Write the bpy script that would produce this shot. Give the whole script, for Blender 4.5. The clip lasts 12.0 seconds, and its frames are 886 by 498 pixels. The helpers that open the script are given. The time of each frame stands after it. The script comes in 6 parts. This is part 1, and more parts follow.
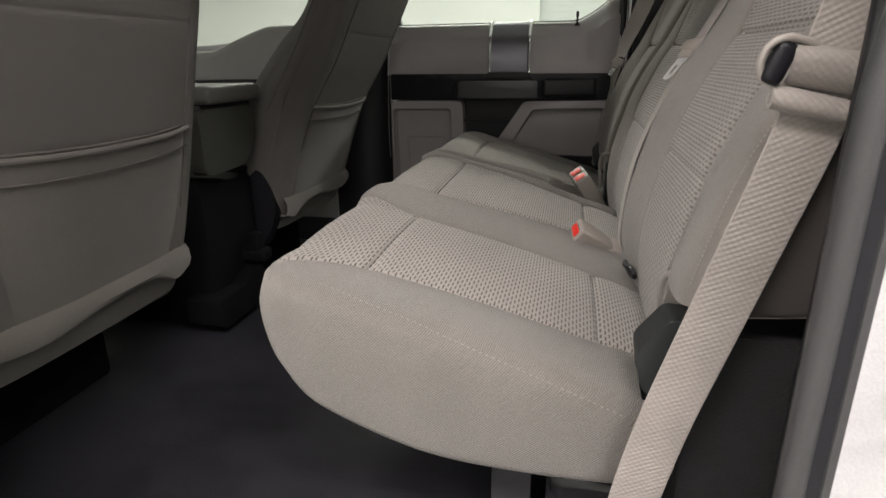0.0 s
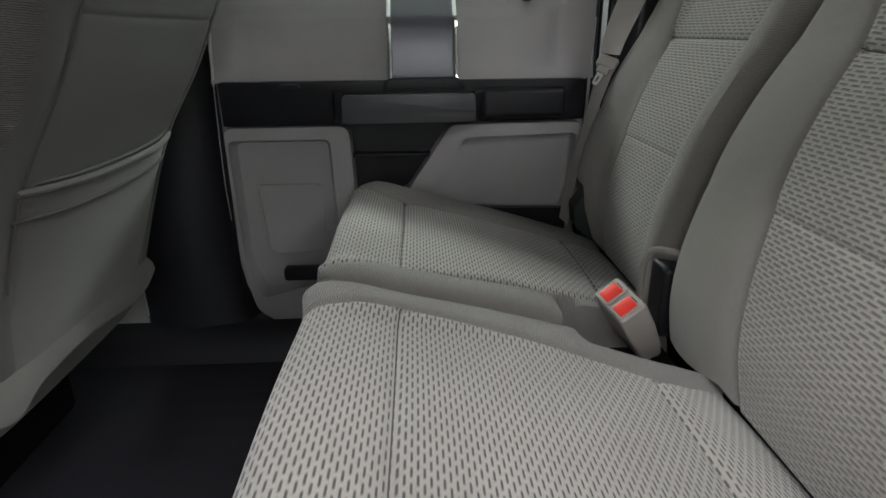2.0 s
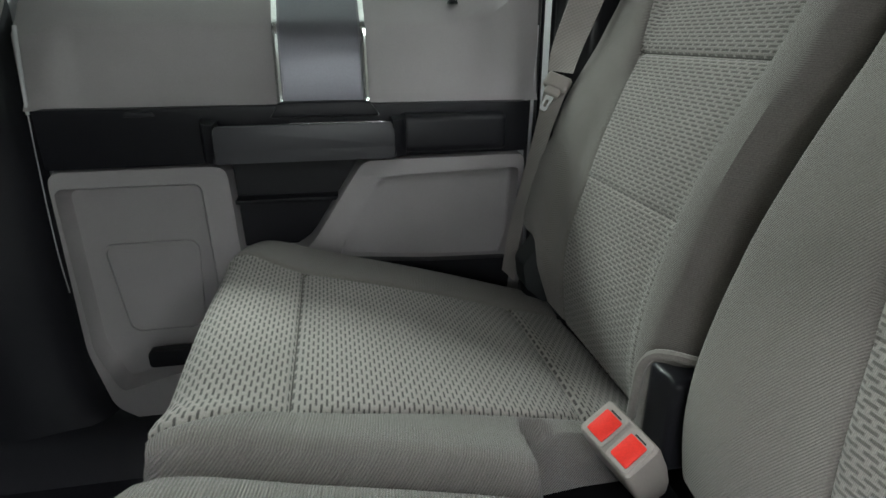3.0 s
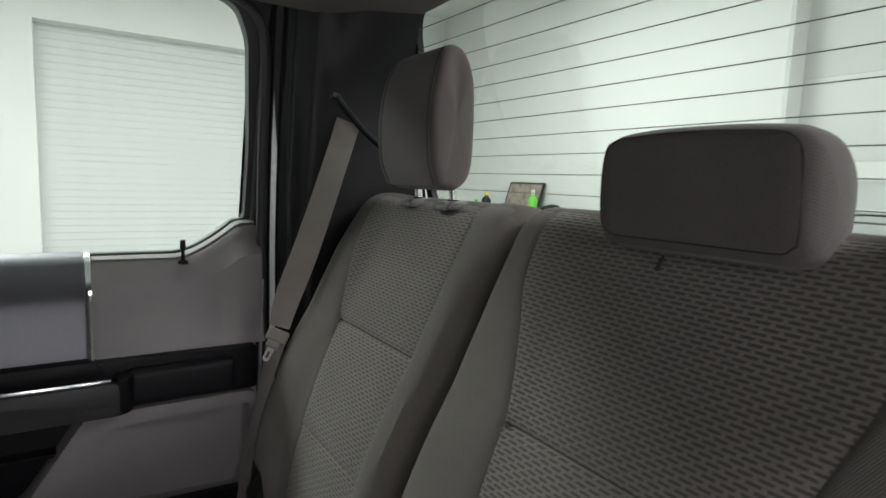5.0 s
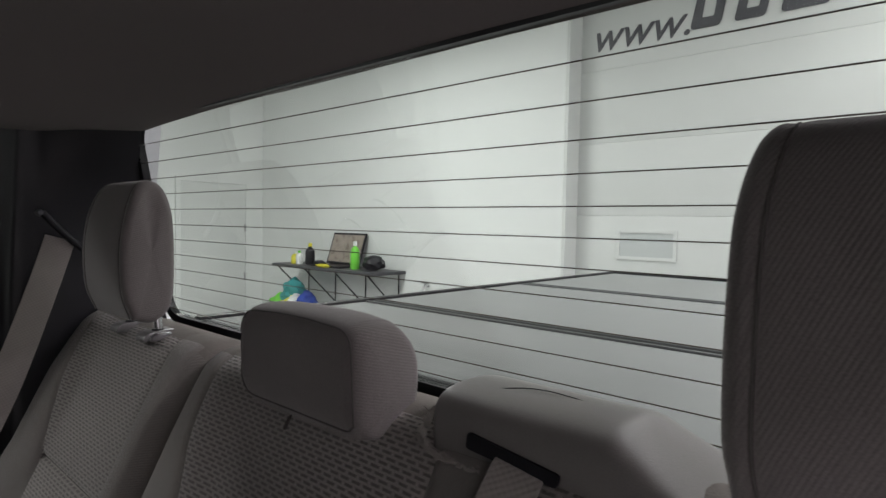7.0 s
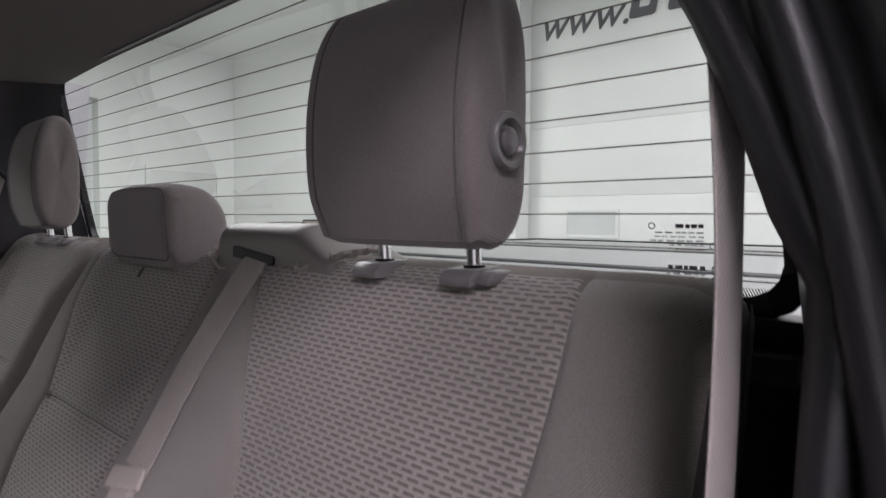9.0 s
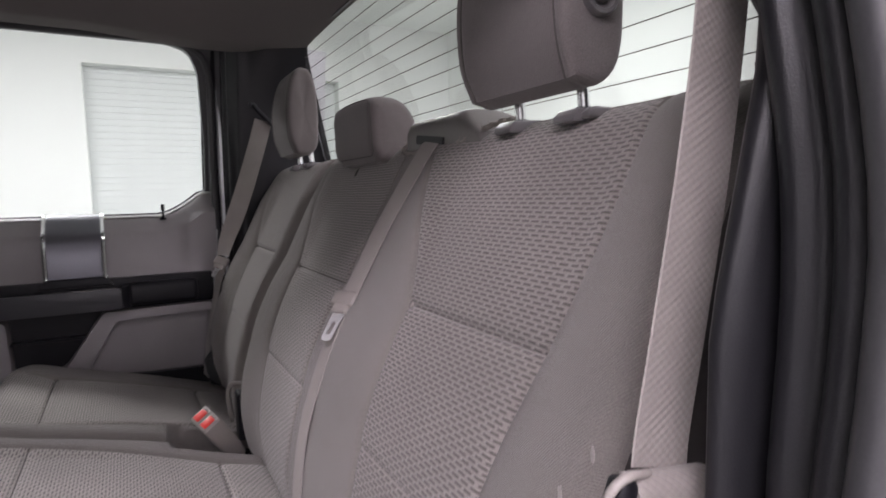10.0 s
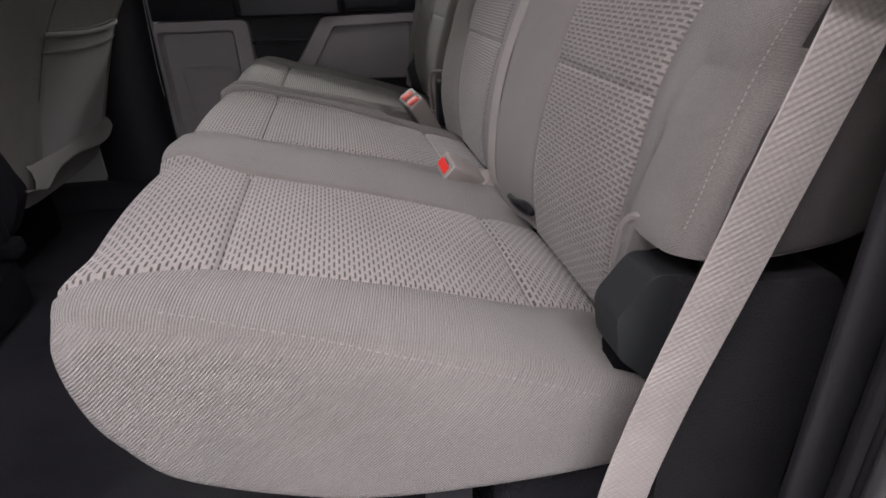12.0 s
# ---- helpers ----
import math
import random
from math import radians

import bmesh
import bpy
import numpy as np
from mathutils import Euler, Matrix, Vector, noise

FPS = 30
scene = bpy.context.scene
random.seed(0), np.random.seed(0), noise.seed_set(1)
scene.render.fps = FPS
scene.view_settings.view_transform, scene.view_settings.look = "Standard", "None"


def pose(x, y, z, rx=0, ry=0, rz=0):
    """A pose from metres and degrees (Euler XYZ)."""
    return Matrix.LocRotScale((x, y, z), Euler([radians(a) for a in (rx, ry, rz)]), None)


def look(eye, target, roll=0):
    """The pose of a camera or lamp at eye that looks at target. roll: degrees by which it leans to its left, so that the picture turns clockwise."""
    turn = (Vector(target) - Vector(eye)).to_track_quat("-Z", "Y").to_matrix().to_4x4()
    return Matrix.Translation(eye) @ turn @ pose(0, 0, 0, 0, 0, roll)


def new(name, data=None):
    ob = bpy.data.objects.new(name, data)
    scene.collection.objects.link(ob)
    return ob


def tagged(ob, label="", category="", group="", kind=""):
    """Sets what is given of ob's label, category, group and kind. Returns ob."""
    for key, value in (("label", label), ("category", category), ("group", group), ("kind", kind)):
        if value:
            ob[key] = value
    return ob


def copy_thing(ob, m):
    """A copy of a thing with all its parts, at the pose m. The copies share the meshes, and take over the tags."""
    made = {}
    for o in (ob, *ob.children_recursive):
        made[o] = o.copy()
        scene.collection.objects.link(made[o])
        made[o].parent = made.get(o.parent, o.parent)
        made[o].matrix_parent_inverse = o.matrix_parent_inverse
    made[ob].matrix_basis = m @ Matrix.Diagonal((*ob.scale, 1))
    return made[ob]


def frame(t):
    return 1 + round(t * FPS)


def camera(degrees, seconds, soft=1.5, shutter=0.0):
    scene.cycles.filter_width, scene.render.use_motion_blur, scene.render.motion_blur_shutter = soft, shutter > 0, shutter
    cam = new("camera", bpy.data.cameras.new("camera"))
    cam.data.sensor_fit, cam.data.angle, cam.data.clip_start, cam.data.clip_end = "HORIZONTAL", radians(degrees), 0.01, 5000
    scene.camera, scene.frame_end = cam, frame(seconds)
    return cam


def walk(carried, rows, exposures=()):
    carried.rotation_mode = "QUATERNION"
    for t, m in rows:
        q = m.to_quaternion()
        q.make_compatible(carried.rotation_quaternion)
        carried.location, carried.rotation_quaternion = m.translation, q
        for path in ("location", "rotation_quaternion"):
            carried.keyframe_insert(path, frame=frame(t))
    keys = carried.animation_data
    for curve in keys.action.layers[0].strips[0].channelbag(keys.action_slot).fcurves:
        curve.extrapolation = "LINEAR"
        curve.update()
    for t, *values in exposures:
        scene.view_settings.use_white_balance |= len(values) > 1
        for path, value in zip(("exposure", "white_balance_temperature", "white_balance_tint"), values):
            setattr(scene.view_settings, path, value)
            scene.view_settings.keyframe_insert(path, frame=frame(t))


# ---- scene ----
cam = camera(75.5, 12.0, shutter=0.2)
EXPOSURES = [(0.0, -0.46, 7100, 5), (0.5, -0.38, 7100, 5), (1.0, -0.31, 6850, 6), (1.5, -0.06, 6500, 4), (2.0, 0.12, 6350, 0), (2.5, 0.45, 6200, -4), (4.5, 0.42, 6400, -3), (5.0, -0.42, 6450, 5), (5.5, -0.66, 6450, 8), (6.5, -0.75, 6480, 13), (8.5, -0.80, 6420, 16), (9.0, -0.46, 6420, 19), (9.5, -0.25, 6400, 19), (10.5, -0.34, 6500, 20), (11.0, -0.47, 6500, 19), (12.0, -0.55, 6500, 13)]
PATH = [
    (0, (-0.156, -1.194, 0.632), (-0.561, 0.661, 0.005), -0.8),
    (0.5, (-0.193, -1.058, 0.627), (-0.518, 0.788, -0.069), -1.1),
    (1, (-0.297, -0.861, 0.643), (-0.505, 0.992, -0.078), -0.8),
    (1.5, (-0.364, -0.642, 0.673), (-0.39, 1.224, -0.045), -0.5),
    (2, (-0.371, -0.402, 0.678), (-0.296, 1.466, -0.035), -0.7),
    (2.5, (-0.358, -0.22, 0.691), (-0.166, 1.644, -0.01), -0.5),
    (2.7, (-0.355, -0.174, 0.684), (-0.096, 1.681, -0.017), -0.5),
    (4.3, (-0.303, -0.086, 0.79), (0.48, 1.645, 0.177), 1.7),
    (4.5, (-0.308, -0.132, 0.856), (0.545, 1.487, 0.33), 1.2),
    (5, (-0.311, -0.275, 0.899), (0.742, 1.345, 0.671), 2.1),
    (5.5, (-0.313, -0.311, 0.941), (0.858, 1.2, 0.772), 1.7),
    (6, (-0.27, -0.333, 0.998), (1.012, 1.115, 0.847), 1.7),
    (6.5, (-0.218, -0.377, 1.03), (1.196, 1.034, 0.922), 1.4),
    (6.7, (-0.205, -0.402, 1.036), (1.253, 0.965, 0.944), 1.3),
    (8.5, (-0.17, -0.703, 0.982), (1.383, 0.556, 0.909), 1.0),
    (9, (-0.201, -0.785, 0.906), (1.33, 0.5, 0.813), 0.6),
    (9.5, (-0.213, -0.869, 0.852), (1.079, 0.652, 0.717), -1.1),
    (10, (-0.23, -0.942, 0.792), (0.725, 0.804, 0.596), -1.2),
    (10.5, (-0.232, -0.979, 0.741), (0.473, 0.837, 0.289), -1.2),
    (11, (-0.242, -0.99, 0.693), (0.299, 0.831, 0.069), -1.6),
    (11.5, (-0.257, -1.016, 0.648), (0.157, 0.79, -0.106), -1.6),
    (12, (-0.274, -1.019, 0.609), (0.024, 0.754, -0.266), -1.6),
]
walk(cam, [(t, look(eye, target, roll)) for t, eye, target, roll in PATH], EXPOSURES)
from mathutils.bvhtree import BVHTree
# ---------------------------------------------------------------- light
world = bpy.data.worlds.new("garage_air")
scene.world = world
world.use_nodes = True
world.node_tree.nodes["Background"].inputs[0].default_value = (0.75, 0.8, 0.82, 1)
world.node_tree.nodes["Background"].inputs[1].default_value = 0.05


def area_lamp(name, place, target, sx, sy, watts, colour):
    data = bpy.data.lights.new(name, "AREA")
    data.shape, data.size, data.size_y, data.energy, data.color = "RECTANGLE", sx, sy, watts, colour
    ob = new(name, data)
    ob.matrix_world = look(place, target)
    return ob


ROSY, GREENISH = (1.0, 0.92, 1.0), (0.97, 1.0, 0.975)
# lamps unseen, at assumed places; the last one is added to brighten the rear
LAMPS = [(-1.8, -2.6, 165), (0.9, -2.6, 165), (-2.2, -6.6, 118), (1.8, -6.6, 118), (-1.6, 3.3, 150), (1.6, 3.3, 132), (2.7, -0.5, 28)]
for lx, ly, watts in LAMPS:
    area_lamp("lamp_light", (lx, ly, 2.86), (lx, ly, 0), 2.4, 0.7, watts, GREENISH if ly > -1 else ROSY)


# ---------------------------------------------------------------- mesh helpers
def thing(name, place, label="", category="", group="", kind=""):
    ob = new(name)
    ob.location = place
    ob.empty_display_size = 0.05
    return tagged(ob, label, category, group, kind)


def world_place(ob):
    v = ob.location.copy()
    return v + world_place(ob.parent) if ob.parent and ob.type == "EMPTY" else v


def part(name, bm, material, parent=None, label="", smooth=True, kind="", category=""):
    me = bpy.data.meshes.new(name)
    bmesh.ops.recalc_face_normals(bm, faces=bm.faces)
    bm.to_mesh(me)
    bm.free()
    for m in (material if isinstance(material, (list, tuple)) else (material,)):
        me.materials.append(m)
    if smooth:
        me.polygons.foreach_set("use_smooth", [True] * len(me.polygons))
        me.set_sharp_from_angle(angle=radians(38))
    ob = new(name, me)
    if parent:
        ob.parent = parent
        if parent.type == "EMPTY":
            ob.matrix_parent_inverse = Matrix.Translation(-parent.location)
    return tagged(ob, label, category, "", kind)


def box(bm, c, s, bevel=0.0, seg=2, rot=None):
    """A box with rounded edges: centre, full sizes, optional turn (3x3)."""
    m = Matrix.LocRotScale(Vector(c), rot, None)
    r = bmesh.ops.create_cube(bm, size=1, matrix=m @ Matrix.Diagonal((*s, 1)))
    if bevel:
        edges = list({e for v in r["verts"] for e in v.link_edges})
        bmesh.ops.bevel(bm, geom=edges, offset=bevel, segments=seg, profile=0.6, affect="EDGES")
    return bm


def basis(axis, side):
    """A turn whose z runs along axis and whose x lies towards side."""
    z = Vector(axis).normalized()
    y = z.cross(Vector(side)).normalized()
    x = y.cross(z)
    return Matrix((x, y, z)).transposed()


def prism(bm, poly, y0, y1, bevel=0.0, seg=2, plane="xz"):
    """A flat outline pushed through from y0 to y1 (outline in xz, xy or yz)."""
    def at(p, d):
        return {"xz": (p[0], d, p[1]), "xy": (p[0], p[1], d), "yz": (d, p[0], p[1])}[plane]
    a = [bm.verts.new(at(p, y0)) for p in poly]
    b = [bm.verts.new(at(p, y1)) for p in poly]
    n = len(poly)
    faces = [bm.faces.new(a), bm.faces.new(b[::-1])]
    faces += [bm.faces.new((a[i], b[i], b[(i + 1) % n], a[(i + 1) % n])) for i in range(n)]
    if bevel:
        edges = list({e for f in faces for e in f.edges})
        bmesh.ops.bevel(bm, geom=edges, offset=bevel, segments=seg, profile=0.6, affect="EDGES", clamp_overlap=True)
    return bm


def rounded(poly, r, n=5):
    """The outline with its corners rounded to about r."""
    out, k = [], len(poly)
    for i in range(k):
        p, a, b = Vector(poly[i]), Vector(poly[i - 1]), Vector(poly[(i + 1) % k])
        u, v = a - p, b - p
        d = min(r, u.length * 0.45, v.length * 0.45)
        u, v = p + u.normalized() * d, p + v.normalized() * d
        for j in range(n + 1):
            t = j / n
            out.append(((1 - t) ** 2 * u + 2 * t * (1 - t) * p + t * t * v).to_tuple())
    return out


def frame_prism(bm, outer, inner, y0, y1, plane="xz"):
    """A ring between two outlines with the same number of corners."""
    def at(p, d):
        return {"xz": (p[0], d, p[1]), "xy": (p[0], p[1], d), "yz": (d, p[0], p[1])}[plane]
    rings = [[bm.verts.new(at(p, d)) for p in poly] for poly, d in ((outer, y0), (inner, y0), (inner, y1), (outer, y1))]
    n = len(outer)
    for k in range(4):
        a, b = rings[k], rings[(k + 1) % 4]
        for i in range(n):
            bm.faces.new((a[i], a[(i + 1) % n], b[(i + 1) % n], b[i]))
    return bm


def loft(bm, rows, closed=False, caps=False):
    vs = [[bm.verts.new(p) for p in row] for row in rows]
    n = len(rows[0])
    for a, b in zip(vs, vs[1:]):
        for i in range(n if closed else n - 1):
            bm.faces.new((a[i], a[(i + 1) % n], b[(i + 1) % n], b[i]))
    if caps:
        bm.faces.new(vs[0]), bm.faces.new(vs[-1][::-1])
    return bm


def curve_points(keys, step):
    """A smooth line through the keys, evenly spaced."""
    k = np.array(keys, float)
    k = np.vstack([2 * k[0] - k[1], k, 2 * k[-1] - k[-2]])
    out = []
    for i in range(1, len(k) - 2):
        p0, p1, p2, p3 = k[i - 1:i + 3]
        for t in np.linspace(0, 1, 16, endpoint=False):
            out.append(0.5 * (2 * p1 + (p2 - p0) * t + (2 * p0 - 5 * p1 + 4 * p2 - p3) * t * t + (3 * p1 - p0 - 3 * p2 + p3) * t ** 3))
    out.append(k[-2])
    out = np.array(out)
    s = np.r_[0, np.cumsum(np.linalg.norm(np.diff(out, axis=0), axis=1))]
    n = max(2, int(s[-1] / step) + 1)
    at = np.linspace(0, s[-1], n)
    return np.stack([np.interp(at, s, out[:, j]) for j in range(out.shape[1])], 1)


def tube(bm, keys, r, step=0.02, n=10, smooth_path=True):
    pts = curve_points(keys, step) if smooth_path else np.array(keys, float)
    rows, side = [], None
    for i, p in enumerate(pts):
        d = Vector(pts[min(i + 1, len(pts) - 1)] - pts[max(i - 1, 0)]).normalized()
        if side is None:
            side = d.orthogonal().normalized()
        side = (side - d * side.dot(d)).normalized()
        up = d.cross(side)
        rows.append([Vector(p) + r * (math.cos(a) * side + math.sin(a) * up) for a in np.linspace(0, 2 * math.pi, n, endpoint=False)])
    return loft(bm, rows, closed=True, caps=True)


def ribbon(bm, keys, normal, width, thick=0.0016, step=0.012):
    """A woven strap along the keys; keys of x, y, z (and twist in degrees round its length)."""
    keys = [(*k, 0) if len(k) == 3 else k for k in keys]
    pts = curve_points(keys, step)
    rows, uvs, run = [], [], 0.0
    for i, p in enumerate(pts):
        d = Vector(pts[min(i + 1, len(pts) - 1)][:3] - pts[max(i - 1, 0)][:3]).normalized()
        nn = Vector(normal)
        nn = (nn - d * nn.dot(d)).normalized()
        nn = Matrix.Rotation(radians(p[3]), 3, d) @ nn
        w = d.cross(nn)
        c = Vector(p[:3])
        run += (Vector(p[:3]) - Vector(pts[max(i - 1, 0)][:3])).length
        h, t = width / 2, thick / 2
        ring = [(-h, 0), (-h * 0.96, t), (-h * 0.5, t), (0, t), (h * 0.5, t), (h * 0.96, t), (h, 0), (h * 0.96, -t), (h * 0.5, -t), (0, -t), (-h * 0.5, -t), (-h * 0.96, -t)]
        rows.append([c + w * a + nn * b for a, b in ring])
        uvs.append([(a, run) for a, b in ring])
    uv = bm.loops.layers.uv.new("metres")
    vs = [[bm.verts.new(q) for q in row] for row in rows]
    n = len(rows[0])
    for r in range(len(rows) - 1):
        for i in range(n):
            j = (i + 1) % n
            f = bm.faces.new((vs[r][i], vs[r][j], vs[r + 1][j], vs[r + 1][i]))
            for loop, q in zip(f.loops, (uvs[r][i], uvs[r][j], uvs[r + 1][j], uvs[r + 1][i])):
                loop[uv].uv = q
    bm.faces.new(vs[0]), bm.faces.new(vs[-1][::-1])
    return bm


# ---------------------------------------------------------------- materials
def nodes_of(name):
    m = bpy.data.materials.new(name)
    m.use_nodes = True
    return m, m.node_tree.nodes, m.node_tree.links, m.node_tree.nodes["Principled BSDF"]


def coords(nt, links, scale, source="Object", turn=0.0):
    c, mp = nt.new("ShaderNodeTexCoord"), nt.new("ShaderNodeMapping")
    mp.inputs["Scale"].default_value = (scale, scale, scale) if not isinstance(scale, tuple) else scale
    mp.inputs["Rotation"].default_value = (0, 0, radians(turn))
    links.new(c.outputs[source], mp.inputs["Vector"])
    return mp.outputs[0]


def noise_tex(nt, links, vec, scale, detail=4.0):
    n = nt.new("ShaderNodeTexNoise")
    n.inputs["Scale"].default_value, n.inputs["Detail"].default_value = scale, detail
    links.new(vec, n.inputs["Vector"])
    return n.outputs["Fac"]


def ramp(nt, links, fac, stops):
    r = nt.new("ShaderNodeValToRGB")
    els = r.color_ramp.elements
    while len(els) < len(stops):
        els.new(0.5)
    for e, (pos, col) in zip(els, stops):
        e.position, e.color = pos, (*col, 1) if len(col) == 3 else col
    links.new(fac, r.inputs[0])
    return r.outputs[0]


def calc(nt, links, op, a, b=None, c=None):
    n = nt.new("ShaderNodeMath")
    n.operation = op
    for i, v in enumerate((a, b, c)):
        if v is None:
            continue
        if isinstance(v, (int, float)):
            n.inputs[i].default_value = v
        else:
            links.new(v, n.inputs[i])
    return n.outputs[0]


def blend(nt, links, fac, a, b, kind="MIX"):
    n = nt.new("ShaderNodeMix")
    n.data_type, n.blend_type = "RGBA", kind
    for sock, v in ((n.inputs[0], fac), (n.inputs[6], a), (n.inputs[7], b)):
        if isinstance(v, (int, float)):
            sock.default_value = v
        elif isinstance(v, tuple):
            sock.default_value = (*v, 1)
        else:
            links.new(v, sock)
    return n.outputs[2]


def bump(nt, links, bsdf, height, strength, distance):
    b = nt.new("ShaderNodeBump")
    b.inputs["Strength"].default_value, b.inputs["Distance"].default_value = strength, distance
    links.new(height, b.inputs["Height"])
    links.new(b.outputs[0], bsdf.inputs["Normal"])


def plain(name, colour, rough=0.5, metal=0.0, grain=0.0, grain_scale=600, stain=0.12, stain_scale=5, coat=0.0, spec=0.5):
    """A solid surface with mottling at a large scale and grain at a small one."""
    m, nt, links, b = nodes_of(name)
    v = coords(nt, links, 1.0)
    big, small = noise_tex(nt, links, v, stain_scale), noise_tex(nt, links, v, grain_scale, 2)
    low, high = tuple(max(0, c * (1 - stain)) for c in colour), tuple(min(1, c * (1 + stain)) for c in colour)
    col = ramp(nt, links, big, [(0.3, low), (0.7, high)])
    links.new(blend(nt, links, 0.25, col, ramp(nt, links, small, [(0.35, tuple(c * 0.8 for c in colour)), (0.65, tuple(min(1, c * 1.2) for c in colour))])), b.inputs["Base Color"])
    links.new(calc(nt, links, "MULTIPLY_ADD", big, 0.25, rough - 0.125), b.inputs["Roughness"])
    b.inputs["Metallic"].default_value = metal
    b.inputs["Coat Weight"].default_value = coat
    b.inputs["Specular IOR Level"].default_value = spec
    if grain:
        bump(nt, links, b, small, 0.6, grain)
    return m


def cloth(name, colour, insert=False, turn=32.0, rib=0.0023, soft=1.0, dash_size=(0.375, 0.27), dash_dark=0.2, edge=(11.0, 8.0)):
    """Woven seat cloth on its own metre-true map: twill ribs, or rows of short dark dashes on the insert."""
    m, nt, links, b = nodes_of(name)
    tc = nt.new("ShaderNodeTexCoord")
    sep = nt.new("ShaderNodeSeparateXYZ")
    links.new(tc.outputs["UV"], sep.inputs[0])
    u, v = sep.outputs[0], sep.outputs[1]
    big = noise_tex(nt, links, coords(nt, links, 1.0), 7)
    fuzz = noise_tex(nt, links, coords(nt, links, 1.0), 900, 2)
    base = ramp(nt, links, big, [(0.3, tuple(c * 0.9 for c in colour)), (0.7, tuple(c * 1.08 for c in colour))])
    if insert:
        pitch, row = 0.0150, 0.0047
        vr = calc(nt, links, "DIVIDE", v, row)
        odd = calc(nt, links, "MULTIPLY", calc(nt, links, "MODULO", calc(nt, links, "FLOOR", calc(nt, links, "ADD", vr, 400.0)), 2.0), 0.5)
        uu = calc(nt, links, "FRACT", calc(nt, links, "ADD", calc(nt, links, "DIVIDE", u, pitch), calc(nt, links, "ADD", odd, 400.0)))
        vv = calc(nt, links, "FRACT", calc(nt, links, "ADD", vr, 400.0))
        du = calc(nt, links, "SMOOTH_MIN", calc(nt, links, "MULTIPLY", calc(nt, links, "SUBTRACT", dash_size[0], calc(nt, links, "ABSOLUTE", calc(nt, links, "SUBTRACT", uu, 0.5))), edge[0]), 1.0, 0.2)
        dv = calc(nt, links, "SMOOTH_MIN", calc(nt, links, "MULTIPLY", calc(nt, links, "SUBTRACT", dash_size[1], calc(nt, links, "ABSOLUTE", calc(nt, links, "SUBTRACT", vv, 0.5))), edge[1]), 1.0, 0.2)
        dash = calc(nt, links, "MULTIPLY", calc(nt, links, "MAXIMUM", du, 0.0), calc(nt, links, "MAXIMUM", dv, 0.0))
        dash = calc(nt, links, "MINIMUM", dash, 1.0)
        thread = calc(nt, links, "SINE", calc(nt, links, "MULTIPLY", u, 2 * math.pi / 0.0012))
        base = blend(nt, links, calc(nt, links, "MULTIPLY", dash, 0.96), base, tuple(c * dash_dark for c in colour))
        height = calc(nt, links, "ADD", calc(nt, links, "SUBTRACT", 1.0, dash), calc(nt, links, "MULTIPLY", thread, 0.07))
        depth = 0.0011
    else:
        a = radians(turn)
        along = calc(nt, links, "ADD", calc(nt, links, "MULTIPLY", u, math.cos(a)), calc(nt, links, "MULTIPLY", v, math.sin(a)))
        wave = calc(nt, links, "SINE", calc(nt, links, "MULTIPLY", along, 2 * math.pi / rib))
        cross = calc(nt, links, "SINE", calc(nt, links, "MULTIPLY", calc(nt, links, "SUBTRACT", u, v), 2 * math.pi / (rib * 0.5)))
        height = calc(nt, links, "ADD", wave, calc(nt, links, "MULTIPLY", cross, 0.3))
        base = blend(nt, links, calc(nt, links, "MULTIPLY_ADD", wave, 0.24 * soft, 0.2 * soft), base, tuple(c * 0.42 for c in colour))
        depth = 0.0007 * soft
    base = blend(nt, links, 0.7, base, ramp(nt, links, fuzz, [(0.3, (0.66,) * 3), (0.7, (1.05,) * 3)]), "MULTIPLY")
    links.new(base, b.inputs["Base Color"])
    b.inputs["Roughness"].default_value = 0.92
    b.inputs["Sheen Weight"].default_value = 0.25
    b.inputs["Sheen Roughness"].default_value = 0.5
    b.inputs["Specular IOR Level"].default_value = 0.2
    bump(nt, links, b, height, 0.8, depth)
    return m


def webbing(name, colour):
    m, nt, links, b = nodes_of(name)
    tc, sep = nt.new("ShaderNodeTexCoord"), nt.new("ShaderNodeSeparateXYZ")
    links.new(tc.outputs["UV"], sep.inputs[0])
    u, v = sep.outputs[0], sep.outputs[1]
    # short slanting ribs in columns, every second column shifted by half a step
    column = calc(nt, links, "ADD", calc(nt, links, "DIVIDE", u, 0.0033), 100.0)
    across = calc(nt, links, "FRACT", column)
    shift = calc(nt, links, "MULTIPLY", calc(nt, links, "FLOOR", column), math.pi)
    slant = calc(nt, links, "MULTIPLY", across, -1.7)
    wave = calc(nt, links, "SINE", calc(nt, links, "ADD", calc(nt, links, "MULTIPLY", v, 2 * math.pi / 0.0056), calc(nt, links, "ADD", shift, slant)))
    rim = calc(nt, links, "SINE", calc(nt, links, "MULTIPLY", across, math.pi))
    chev = calc(nt, links, "MULTIPLY", wave, calc(nt, links, "MULTIPLY_ADD", rim, 0.9, 0.1))
    big = noise_tex(nt, links, coords(nt, links, 1.0), 14)
    base = ramp(nt, links, big, [(0.3, tuple(c * 0.88 for c in colour)), (0.7, tuple(c * 1.1 for c in colour))])
    base = blend(nt, links, calc(nt, links, "MULTIPLY_ADD", chev, 0.16, 0.16), base, tuple(c * 0.6 for c in colour))
    links.new(base, b.inputs["Base Color"])
    b.inputs["Roughness"].default_value = 0.62
    b.inputs["Sheen Weight"].default_value = 0.15
    bump(nt, links, b, chev, 0.7, 0.0004)
    return m


